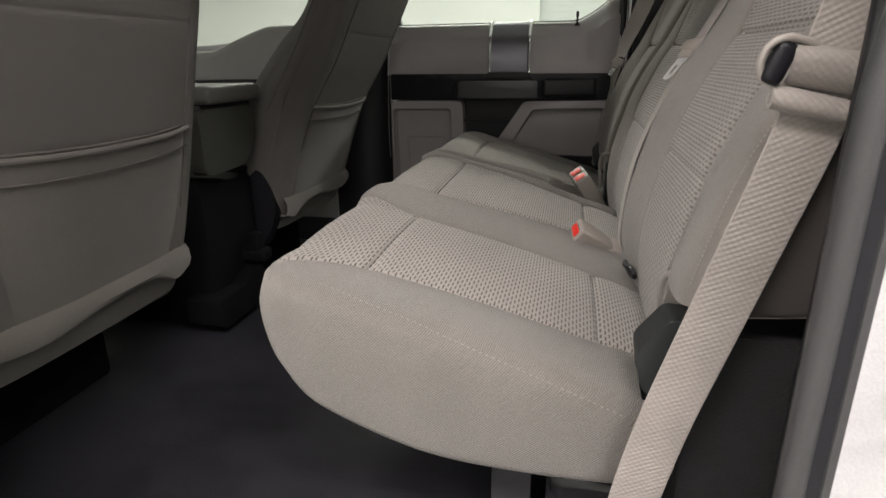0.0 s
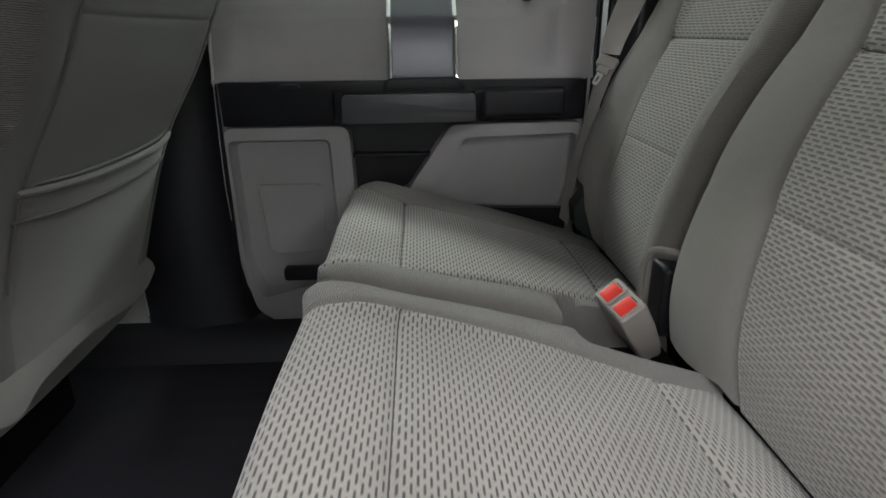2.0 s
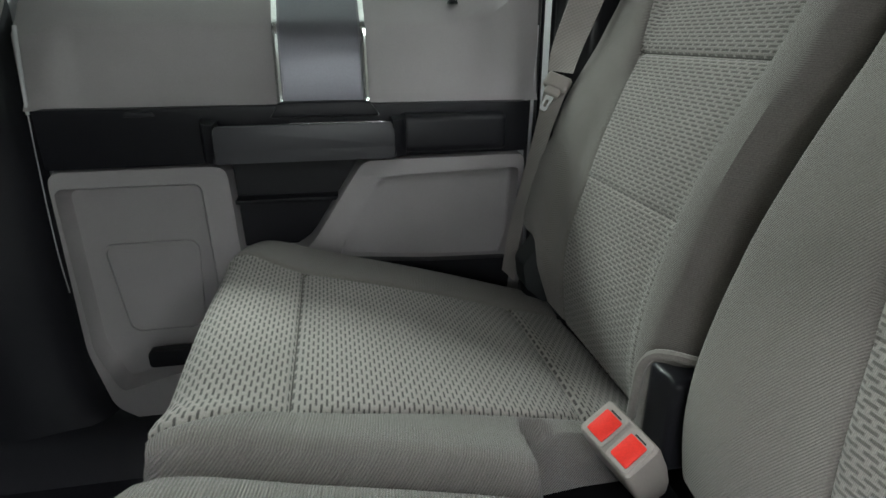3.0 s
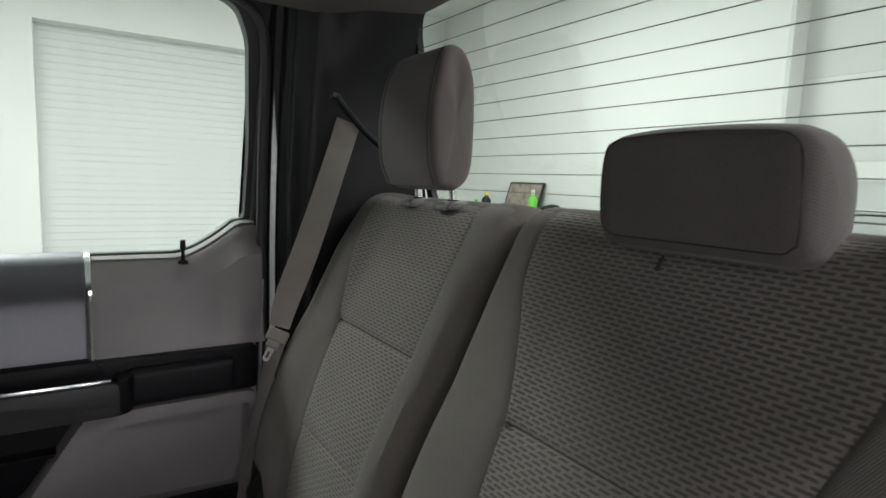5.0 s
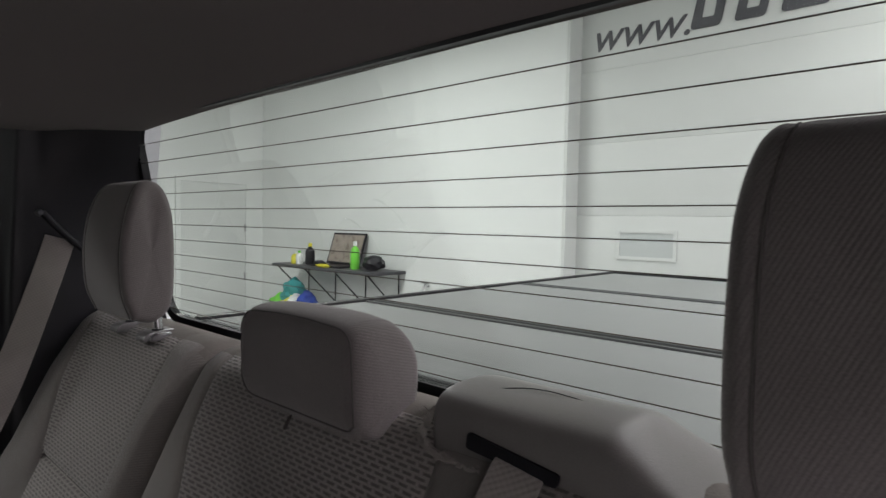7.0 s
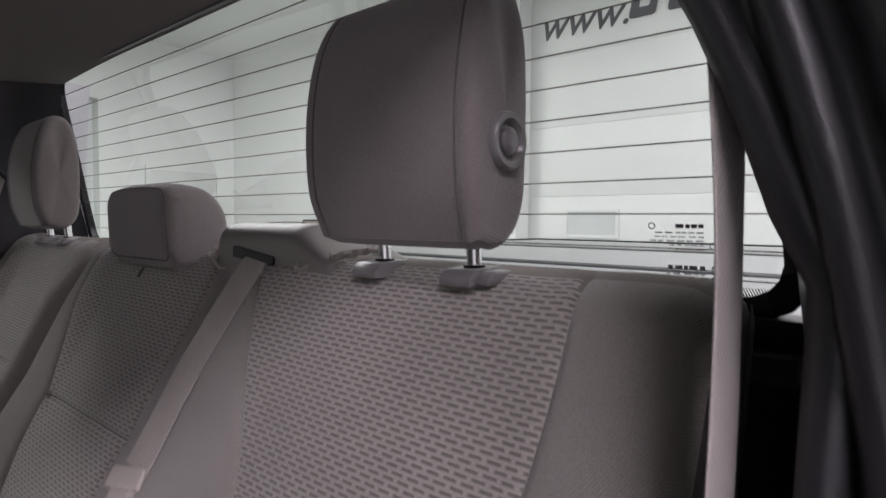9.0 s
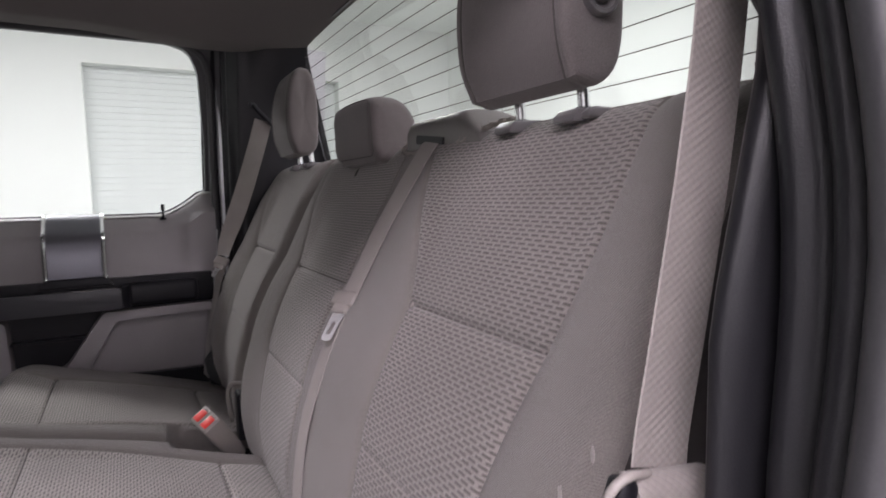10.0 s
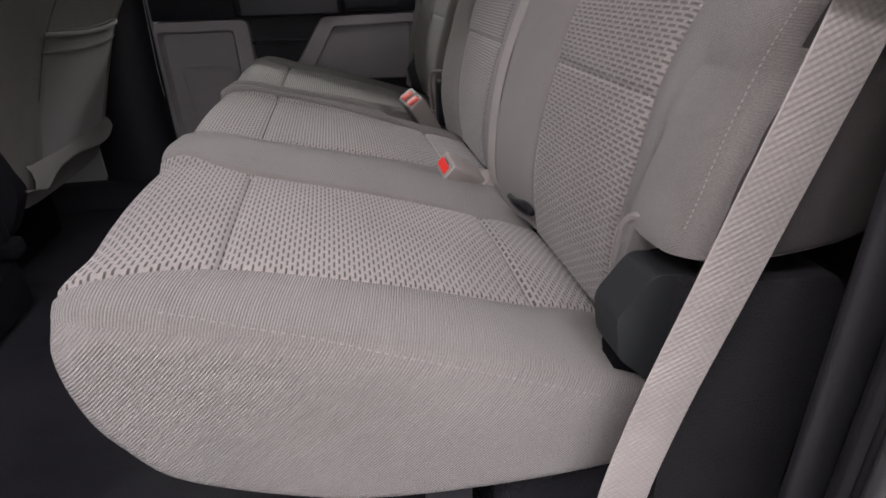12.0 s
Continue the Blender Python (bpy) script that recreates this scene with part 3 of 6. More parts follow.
def headliner():
    bm = bmesh.new()
    rows = []
    for x in np.linspace(-1.75, 0.222, 60):
        row = []
        for y in np.linspace(-0.70, 0.70, 64):
            edge = min(1.0, max(0.0, abs(y) - 0.28) / 0.33)
            mid = 1.285 - 0.083 * max(0.0, (x + 0.12) / 0.34) ** 2
            low = 1.196 - 0.020 * min(1, max(0, (x + 0.30) / 0.25)) + 0.016 * min(1, max(0, (x - 0.08) / 0.14))
            z = mid + (low - mid) * edge ** 1.9 - 0.12 * max(0.0, (-1.2 - x) / 0.55) ** 2
            row.append((x, y, z + 0.002 * noise.noise((x * 4, y * 4, 5))))
        rows.append(row)
    loft(bm, rows)
    part("ceiling_headliner", bm, M_HEAD, None, "dark grey-brown felt headliner", kind="structure")
    for s in (-1, 1):
        bm = bmesh.new()
        loft(bm, [[(x, s * 0.652, 1.224), (x, s * 0.68, 1.226), (x, s * 0.70, 1.236), (x, s * 0.80, 1.262), (x, s * 0.80, 1.30)] for x in np.linspace(-1.75, 0.24, 30)])
        part("roof_rail_trim", bm, M_HEAD, None, "felt covered roof rail", kind="structure")
    bm = bmesh.new()
    loft(bm, [[(x, y, 1.325 - 0.02 * abs(y)) for y in np.linspace(-0.8, 0.8, 20)] for x in np.linspace(-2.0, 0.3, 20)])
    part("roof", bm, M_WHITE, None, "white painted truck roof", kind="structure")
    for s in (-1, 1):
        bm = bmesh.new()
        loft(bm, [[(x, s * 0.80, 1.31), (x, s * 0.775, 1.29), (x, s * 0.70, 1.272)] for x in np.linspace(-2.0, 0.3, 20)])
        part("drip_rail", bm, M_WHITE, None, "white painted roof edge", kind="structure")


def glass_x(z):
    return 0.217 + 0.25 * (1.187 - z)


def rear_window():
    win = thing("window_1", (0.3, 0, 0.84), "wide rear cab window with thin heater lines", "window", kind="structure")
    out = [(-0.73, 0.832), (0.73, 0.832), (0.668, 1.217), (-0.668, 1.217)]
    inn = [(-0.712, 0.848), (0.712, 0.848), (0.652, 1.203), (-0.652, 1.203)]
    outer, inner = rounded(out, 0.05), rounded(inn, 0.045)
    bm = bmesh.new()
    rings = [[(glass_x(z) + d, y, z) for y, z in poly] for poly, d in ((outer, 0.012), (outer, -0.002), (inner, -0.001), (inner, 0.012))]
    loft(bm, rings + [rings[0]], closed=True)
    part("window_frame", bm, M_FRIT, win, "black rubber and frit border")
    bm = bmesh.new()
    vs = [bm.verts.new((glass_x(z) + 0.006, y, z)) for y, z in outer]
    bm.faces.new(vs)
    pane = part("pane", bm, M_REARGLASS, win, "lightly tinted glass", smooth=False)
    pane.visible_shadow = False
    zs = [1.168, 1.137, 1.108, 1.081, 1.054, 1.027, 1.0, 0.972, 0.944, 0.915, 0.886, 0.862]
    for z in zs:
        w = 0.655 + (1.196 - z) * 0.17
        bm = bmesh.new()
        box(bm, (glass_x(z) + 0.001, 0, z), (0.0008, 2 * w, 0.0011))
        part("heater_line", bm, M_WIRE, win)
    bm = bmesh.new()
    for k in range(640):
        y = -0.70 + k * 1.40 / 639
        a, b_ = (glass_x(0.848) + 0.002, y, 0.848), (glass_x(0.8565) + 0.002, y + 0.004, 0.8565)
        vs = [bm.verts.new(q) for q in (a, (a[0], y + 0.0010, a[2]), (b_[0], y + 0.0047, b_[2]), b_)]
        bm.faces.new(vs)
    part("frit_hatching", bm, M_FRIT, win, smooth=False)
    # printed maker's marks as plain bars, near the lower corner
    r = random.Random(4)
    for z, n, h in ((0.905, 4, 0.0034), (0.8995, 6, 0.0012), (0.896, 6, 0.001), (0.8925, 6, 0.0012), (0.889, 5, 0.001), (0.8855, 4, 0.0012), (0.870, 5, 0.0036), (0.8645, 5, 0.001), (0.861, 4, 0.001)):
        y = -0.648
        for k in range(n):
            w = r.uniform(0.003, 0.0065)
            bm = bmesh.new()
            box(bm, (glass_x(z) + 0.003, y + w / 2, z), (0.0006, w, h))
            part("mark", bm, M_ETCH, win)
            y += w + r.uniform(0.001, 0.003)
    for y, z, rr in ((-0.655, 0.889, 0.0027), (-0.656, 0.870, 0.0027), (-0.656, 0.861, 0.0027), (-0.606, 0.905, 0.0026)):
        bm = bmesh.new()
        tube(bm, [(glass_x(z + rr * math.sin(a)) + 0.003, y + rr * math.cos(a), z + rr * math.sin(a)) for a in np.linspace(0, 2 * math.pi, 17)], 0.0005, 0.002, 5, False)
        part("ring_mark", bm, M_ETCH, win)
    # black trim round the window, to pillars and roof
    for name, poly in (("window_sill", [(-0.76, 0.80), (0.76, 0.80), (0.735, 0.834), (-0.735, 0.834)]), ("window_header", [(-0.68, 1.216), (0.68, 1.216), (0.69, 1.245), (-0.69, 1.245)])):
        bm = bmesh.new()
        rows = [[(glass_x(z) + d, y, z) for y, z in poly] for d in (-0.012 if name == "window_sill" else 0.0, 0.03)]
        loft(bm, rows, closed=True, caps=True)
        part(name, bm, M_BLACK, win)
    slab("rear_shelf", (0.27, -0.72, 0.79), (0.345, 0.72, 0.81), M_BLACK, "black shelf below the rear window")
    slab("cab_back_panel", (0.36, -0.9, -0.3), (0.40, 0.9, 0.78), M_WHITE, "white painted back panel of the cab")


def truck_bed():
    slab("bed_floor", (0.45, -0.85, 0.2), (2.35, 0.85, 0.24), M_DARK, "dark truck bed floor")
    for s in (-1, 1):
        slab("bed_side", (0.42, min(s * 0.80, s * 0.96), 0.2), (2.42, max(s * 0.80, s * 0.96), 0.79), M_WHITE, "white painted truck bed side", bevel=0.02)
    slab("tailgate", (2.36, -0.79, 0.2), (2.42, 0.79, 0.79), M_WHITE, "white painted tailgate", bevel=0.015)
    cover = thing("tonneau_cover", (1.3, 0, 0.81), "grey vinyl folding bed cover over the truck bed", "bed cover")
    for x0, x1 in ((0.40, 0.848), (0.862, 1.60), (1.614, 2.40)):
        bm = bmesh.new()
        box(bm, ((x0 + x1) / 2, 0, 0.811), (x1 - x0, 1.50, 0.022), 0.007, 3)
        part("panel", bm, M_TONNEAU, cover)
    for x in (0.855, 1.607):
        for d in (-0.016, 0.016):
            bm = bmesh.new()
            box(bm, (x + d, 0, 0.8235), (0.010, 1.47, 0.007), 0.002)
            part("hinge_strip", bm, M_FOLD, cover)
    bm = bmesh.new()
    box(bm, (0.392, 0, 0.808), (0.014, 1.5, 0.03), 0.004)
    part("front_rail", bm, M_FOLD, cover)
    for s in (-1, 1):
        bm = bmesh.new()
        box(bm, (1.4, s * 0.762, 0.812), (2.04, 0.03, 0.034), 0.006)
        part("side_rail", bm, M_BLACK, cover)
    bm = bmesh.new()
    box(bm, (2.411, 0, 0.812), (0.022, 1.5, 0.034), 0.006)
    part("rear_rail", bm, M_BLACK, cover)


cab_floor()
pillars()
headliner()
rear_window()
truck_bed()


# ---------------------------------------------------------------- far rear door
def far_door():
    d = thing("door_2", (-0.4, 0.85, 0.05), "closed rear cab door with grey upper panel and black armrest band", "car door", kind="structure")
    Y0 = 0.84
    # upper panel, gently hollow, swept up behind
    bm = bmesh.new()
    xs = np.linspace(-0.78, -0.012, 60)
    rows = []
    for x in xs:
        up = 0.062 * min(1, max(0, (x + 0.155) / 0.11)) ** 1.5 if x > -0.155 else 0
        sink = 0.012 * min(1, max(0, min(x + 0.735, -0.085 - x)) / 0.02)
        top = 0.742 + up
        rows.append([(x, 0.795, 0.585), (x, 0.803, 0.596), (x, 0.805 + sink, 0.612), (x, 0.811 + sink, 0.66), (x, 0.815 + sink, top - 0.054), (x, 0.829, top - 0.042), (x, 0.834, top - 0.036), (x, 0.847, top - 0.022), (x, 0.858, top - 0.008), (x, 0.872, top), (x, 0.925, top + 0.003)])
    loft(bm, rows)
    part("upper_panel", bm, M_TRIM, d, "grey grained plastic")
    bm = bmesh.new()
    rows = []
    for x in xs:
        up = 0.062 * min(1, max(0, (x + 0.155) / 0.11)) ** 1.5 if x > -0.155 else 0
        rows.append([(x, 0.868, 0.7425 + up), (x, 0.88, 0.747 + up), (x, 0.92, 0.750 + up), (x, 0.92, 0.735 + up)])
    loft(bm, rows)
    part("sill_cap", bm, M_TRIM_LIGHT, d, "pale grey sill")
    bm = bmesh.new()
    tube(bm, [(x, 0.892, 0.747 + (0.062 * min(1, max(0, (x + 0.155) / 0.11)) ** 1.5 if x > -0.155 else 0)) for x in np.linspace(-0.77, -0.03, 40)], 0.005, 0.02, 8)
    part("window_seal", bm, M_RUBBER, d, "black rubber lip under the pane")
    # window frame and pane
    top, bot = 1.235, 0.745
    outer = [(-0.80, bot), (-0.15, bot - 0.004), (-0.07, bot + 0.03), (0.03, bot + 0.05), (0.04, 0.95), (0.04, 1.20), (0.0, 1.26), (-0.10, 1.29), (-0.80, 1.30)]
    inner = [(-0.76, bot + 0.004), (-0.15, bot + 0.001), (-0.075, bot + 0.034), (-0.026, bot + 0.062), (-0.026, 0.95), (-0.038, 1.14), (-0.060, 1.19), (-0.11, 1.206), (-0.76, 1.208)]
    outer, inner = rounded(outer, 0.02, 4), rounded(inner, 0.02, 4)
    bm = bmesh.new()
    lean = lambda z: 0.905 - 0.26 * max(0, z - 0.745)
    rings = [[(x, lean(z) + o, z) for x, z in poly] for poly, o in ((outer, 0.0), (inner, 0.004), (inner, 0.03), (outer, 0.03))]
    loft(bm, rings + [rings[0]], closed=True)
    fr = part("window_frame", bm, M_RUBBER, d, "black rubber frame")
    bm = bmesh.new()
    bm.faces.new([bm.verts.new((x, lean(z) + 0.018, z)) for x, z in outer])
    pane = part("pane", bm, M_GLASS, d, smooth=False)
    pane.visible_shadow = False
    # added black filler that blocks light leaking between door frame and pillar
    bm = bmesh.new()
    loft(bm, [[(x, lean(z) + 0.034, z) for x in (-0.03, 0.03, 0.11)] for z in np.linspace(0.70, 1.28, 12)])
    part("leak_filler", bm, M_BLACK, d)
    # silver accent with chrome strips
    bm = bmesh.new()
    prof = [(0.789, 0.588), (0.794, 0.60), (0.799, 0.64), (0.806, 0.68), (0.814, 0.698), (0.824, 0.709), (0.838, 0.722), (0.853, 0.737), (0.866, 0.748), (0.90, 0.754)]
    loft(bm, [[(x, y, z) for y, z in prof] for x in np.linspace(-0.418, -0.300, 8)])
    part("accent_plate", bm, M_SILVER, d, "brushed silver accent")
    for x in (-0.424, -0.294):
        bm = bmesh.new()
        tube(bm, [(x, y - 0.004, z) for y, z in prof], 0.0055, 0.008, 8)
        part("chrome_strip", bm, M_CHROME, d, "bright chrome strip")
    # black armrest band
    bm = bmesh.new()
    prism(bm, rounded([(-0.762, 0.502), (-0.032, 0.506), (-0.032, 0.586), (-0.762, 0.588)], 0.006, 2), 0.775, 0.87, 0.004)
    part("armrest_band", bm, M_BLACK, d, "black plastic armrest band")
    bm = bmesh.new()
    prism(bm, [(-0.245, 0.512), (-0.075, 0.512), (-0.075, 0.572), (-0.245, 0.572)], 0.752, 0.79, 0.012, 3)
    part("armrest_pad", bm, M_BLACK, d)
    bm = bmesh.new()
    prism(bm, [(-0.44, 0.57), (-0.275, 0.57), (-0.29, 0.592), (-0.425, 0.592)], 0.765, 0.80, 0.004)
    part("switch_pod", bm, M_BLACK, d)
    # pull handle: a tray with a front lip and swept dark ends
    bm = bmesh.new()
    prism(bm, rounded([(-0.519, 0.512), (-0.256, 0.512), (-0.256, 0.556), (-0.519, 0.556)], 0.006), 0.724, 0.79, 0.004, 2)
    prism(bm, rounded([(-0.517, 0.530), (-0.258, 0.530), (-0.261, 0.5655), (-0.514, 0.5655)], 0.005), 0.722, 0.732, 0.0035, 2)
    pull = part("pull_handle", bm, M_PULL, d, "graphite pull handle")
    for x0, x1 in ((-0.538, -0.516), (-0.237, -0.259)):
        bm = bmesh.new()
        rows = [[(x, 0.724 + d, 0.513), (x, 0.7215 + d, 0.53), (x, 0.7215 + d, 0.556), (x, 0.727 + d, 0.5665 + d * 0.1), (x, 0.79, 0.568 + d * 0.2), (x, 0.79, 0.511)] for x, d in ((x1, 0.0), (x1 * 0.5 + x0 * 0.5, 0.005), (x0 * 0.8 + x1 * 0.2, 0.016), (x0, 0.034))]
        loft(bm, rows, closed=True, caps=True)
        part("handle_end", bm, M_BLACK, pull, "black rounded end")
    bm = bmesh.new()
    box(bm, (-0.340, 0.754, 0.5575), (0.144, 0.003, 0.013), 0.001, 2, Euler((radians(-13), 0, 0)).to_matrix())
    part("handle_strip", bm, M_CHROME, d, "brushed metal strip")
    bm = bmesh.new()
    prism(bm, rounded([(-0.645, 0.576), (-0.60, 0.576), (-0.605, 0.583), (-0.64, 0.583)], 0.003, 2), 0.770, 0.78, 0.001)
    part("badge", bm, M_DARK, d)
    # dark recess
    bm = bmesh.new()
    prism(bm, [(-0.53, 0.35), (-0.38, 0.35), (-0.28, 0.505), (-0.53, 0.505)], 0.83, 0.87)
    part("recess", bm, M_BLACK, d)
    bm = bmesh.new()
    prism(bm, [(-0.525, 0.43), (-0.34, 0.43), (-0.325, 0.437), (-0.525, 0.437)], 0.80, 0.84, 0.002)
    part("recess_ledge", bm, M_BLACK, d)
    # lower front panel with its raised border
    bm = bmesh.new()
    outline = rounded([(-0.765, 0.50), (-0.512, 0.50), (-0.505, 0.30), (-0.505, 0.04), (-0.67, 0.035), (-0.745, 0.09), (-0.768, 0.20)], 0.02, 3)
    inner = rounded([(-0.759, 0.474), (-0.552, 0.474), (-0.548, 0.30), (-0.56, 0.165), (-0.66, 0.14), (-0.728, 0.12), (-0.757, 0.20)], 0.015, 3)
    n = len(outline)
    inner2 = [(-0.65 + (x + 0.65) * 0.94, 0.33 + (z - 0.33) * 0.96) for x, z in inner]
    rows = [[(x, y, z) for x, z in poly] for poly, y in ((outline, 0.85), (outline, 0.786), ([(x * 0.994 - 0.004, z * 0.994 + 0.001) for x, z in outline], 0.779), (inner, 0.777), (inner, 0.781), (inner2, 0.803), ([(-0.65 + (x + 0.65) * 0.91, 0.33 + (z - 0.33) * 0.94) for x, z in inner], 0.808))]
    loft(bm, rows, closed=True, caps=True)
    low = part("lower_panel", bm, M_TRIM, d, "grey grained plastic")
    bm = bmesh.new()
    o = rounded([(-0.722, 0.375), (-0.575, 0.375), (-0.585, 0.215), (-0.705, 0.215)], 0.02, 4)
    i_ = [(-0.647 + (x + 0.647) * 0.95, 0.295 + (z - 0.295) * 0.95) for x, z in o]
    frame_prism(bm, o, i_, 0.802, 0.812)
    part("speaker_outline", bm, M_TRIM, low)
    # solid black slab stands for the slot's dark opening
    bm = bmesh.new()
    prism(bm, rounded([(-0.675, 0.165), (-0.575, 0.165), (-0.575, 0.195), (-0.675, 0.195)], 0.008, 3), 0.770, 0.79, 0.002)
    part("slot", bm, M_BLACK, low, "solid black slab for a dark slot")
    # lower rear panel, a slanted tray
    bm = bmesh.new()
    outline = rounded([(-0.305, 0.50), (-0.035, 0.502), (-0.03, 0.30), (-0.06, 0.10), (-0.505, 0.04), (-0.50, 0.30), (-0.395, 0.365)], 0.015, 3)
    inner = rounded([(-0.275, 0.473), (-0.045, 0.478), (-0.05, 0.36), (-0.065, 0.31), (-0.20, 0.315), (-0.352, 0.33), (-0.345, 0.36)], 0.01, 3)
    rows = [[(x, y, z) for x, z in poly] for poly, y in ((outline, 0.85), (outline, 0.783), ([(x * 0.99 - 0.002, z * 0.99 + 0.003) for x, z in outline], 0.777), (inner, 0.776), (inner, 0.780), ([(-0.18 + (x + 0.18) * 0.975, 0.40 + (z - 0.40) * 0.965) for x, z in inner], 0.810), ([(-0.18 + (x + 0.18) * 0.95, 0.40 + (z - 0.40) * 0.94) for x, z in inner], 0.813))]
    loft(bm, rows, closed=True, caps=True)
    tray = part("lower_tray", bm, M_TRIM, d, "grey plastic tray with slanted front")
    # solid slab, black for the shade below the tray's inner edge
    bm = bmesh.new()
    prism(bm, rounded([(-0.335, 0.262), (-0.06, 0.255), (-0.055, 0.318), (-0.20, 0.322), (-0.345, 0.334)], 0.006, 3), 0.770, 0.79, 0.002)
    part("pocket", bm, M_BLACK, tray, "solid black slab for the shade below the tray")
    # lock knob
    bm = bmesh.new()
    for r0, z0, z1 in ((0.009, 0.747, 0.753), (0.0035, 0.753, 0.775), (0.0052, 0.773, 0.79)):
        bmesh.ops.create_cone(bm, cap_ends=True, segments=14, radius1=r0, radius2=r0 * 0.85, depth=z1 - z0, matrix=Matrix.Translation((-0.145, 0.850, (z0 + z1) / 2 - 0.014)))
    part("lock_knob", bm, M_BLACK, d, "black lock knob")
    # outer skin
    bm = bmesh.new()
    prism(bm, [(-0.80, -0.05), (0.06, -0.05), (0.06, 0.735), (-0.80, 0.735)], 0.925, 0.945)
    part("outer_skin", bm, M_WHITE, d, "white painted skin")
    # painted edge beside the window frame
    bm = bmesh.new()
    zs = np.linspace(0.80, 1.17, 14)
    rows = [[(-0.016 - 0.01 * max(0, (z - 1.1) / 0.07) ** 2 + a, lean(z) + b, z) for a, b in ((0, 0.004), (0.001, -0.005), (0.005, -0.008), (0.009, -0.005), (0.018, 0.004))] for z in zs]
    loft(bm, rows)
    part("frame_edge", bm, M_FOLD, d, "dark grey frame edge")
    # pale body gap line behind the door panel
    bm = bmesh.new()
    tube(bm, [(-0.020, 0.80, 0.26), (-0.022, 0.80, 0.42), (-0.018, 0.805, 0.58), (-0.010, 0.82, 0.70)], 0.0032, 0.02, 8)
    part("edge_strip", bm, M_WHITE, d, "pale door edge")
    for keys, r in (([(-0.772, 0.812, 0.70), (-0.775, 0.806, 0.64), (-0.777, 0.80, 0.58)], 0.0028), ([(-0.777, 0.80, 0.58), (-0.779, 0.797, 0.50), (-0.782, 0.797, 0.38), (-0.781, 0.80, 0.30)], 0.0009)):
        bm = bmesh.new()
        tube(bm, keys, r, 0.02, 8)
        part("edge_strip", bm, M_WHITE, d, "pale door edge")


def b_pillars():
    for s in (1, -1):
        bm = bmesh.new()
        rows = []
        for z in np.linspace(0.0, 1.24, 30):
            lean = 0.0 if z < 0.74 else -0.28 * (z - 0.74)
            flare = 0.10 * max(0, (0.16 - z) / 0.16) ** 2
            rows.append([(x, s * (y + lean), z) for x, y in ((-0.785 + flare, 0.84), (-0.792 + flare, 0.79), (-0.812 + flare * 0.8, 0.768), (-0.88, 0.752), (-0.95, 0.758), (-0.985, 0.775), (-1.0, 0.84))])
        loft(bm, rows)
        part("pillar_trim_middle", bm, M_DARK, None, "dark plastic middle door pillar", kind="structure")
        bm = bmesh.new()
        prism(bm, [(-1.0, -0.05), (-0.79, -0.05), (-0.79, 1.25), (-1.0, 1.25)], s * 0.85, s * 0.90)
        part("pillar_skin", bm, M_WHITE, None, "white painted body pillar", kind="structure")


def front_doors():
    for s in (1, -1):
        d = thing("door_3" if s > 0 else "door_4", (-1.4, s * 0.85, 0.05), "closed front cab door with pale grey panel", "car door", kind="structure")
        bm = bmesh.new()
        xs = np.linspace(-1.95, -0.99, 40)
        rows = []
        for x in xs:
            drop = 0.085 * min(1, max(0, (-1.24 - x) / 0.24)) ** 1.2
            top = 0.76 - drop
            rows.append([(x, s * y, z) for y, z in ((0.78, 0.05), (0.775, 0.3), (0.78, 0.53), (0.79, 0.56), (0.82, 0.60), (0.84, top - 0.03), (0.852, top - 0.008), (0.868, top), (0.92, top + 0.002))])
        loft(bm, rows)
        part("door_panel", bm, M_TRIM_LIGHT, d, "pale grey grained plastic")
        bm = bmesh.new()
        prism(bm, [(-1.95, 0.535), (-1.0, 0.535), (-1.0, 0.575), (-1.95, 0.575)], s * 0.75, s * 0.79, 0.006)
        part("armrest_band", bm, M_DARK, d, "dark band")
        bm = bmesh.new()
        bm.faces.new([bm.verts.new(p) for p in ((-1.95, s * 0.90, 0.66), (-1.0, s * 0.90, 0.74), (-1.0, s * 0.775, 1.25), (-1.70, s * 0.775, 1.25))])
        pane = part("pane", bm, M_GLASS, d, smooth=False)
        pane.visible_shadow = False
        bm = bmesh.new()
        prism(bm, [(-2.1, -0.05), (-1.0, -0.05), (-1.0, 0.735), (-2.1, 0.66)], s * 0.925, s * 0.945)
        part("outer_skin", bm, M_WHITE, d, "white painted skin")
    slab("wall_firewall", (-2.25, -0.9, -0.05), (-2.15, 0.9, 0.72), M_DARK, "dark plain front of the cab")


far_door()
b_pillars()
front_doors()


# ---------------------------------------------------------------- upholstered pads
def flat(v):
    return lambda x, z: np.full_like(x, v)


def line_in(axis, keys):
    """A seam whose y follows x ("x") or z ("z") through the keys."""
    ks = curve_points(keys, 0.004)
    return lambda x, z: np.interp(x if axis == "x" else z, ks[:, 0], ks[:, 1])


def surface_line(bm, pts, out):
    """The nearest points of a mesh to the given ones, set proud by out."""
    tree = BVHTree.FromBMesh(bm)
    line = []
    for p in pts:
        q, nrm, _, _ = tree.find_nearest(Vector(p))
        if nrm.dot(Vector(p) - q) < 0 and (Vector(p) - q).length > 1e-6:
            nrm = nrm if nrm.z > -0.2 else -nrm
        line.append(q + nrm * out)
    return line


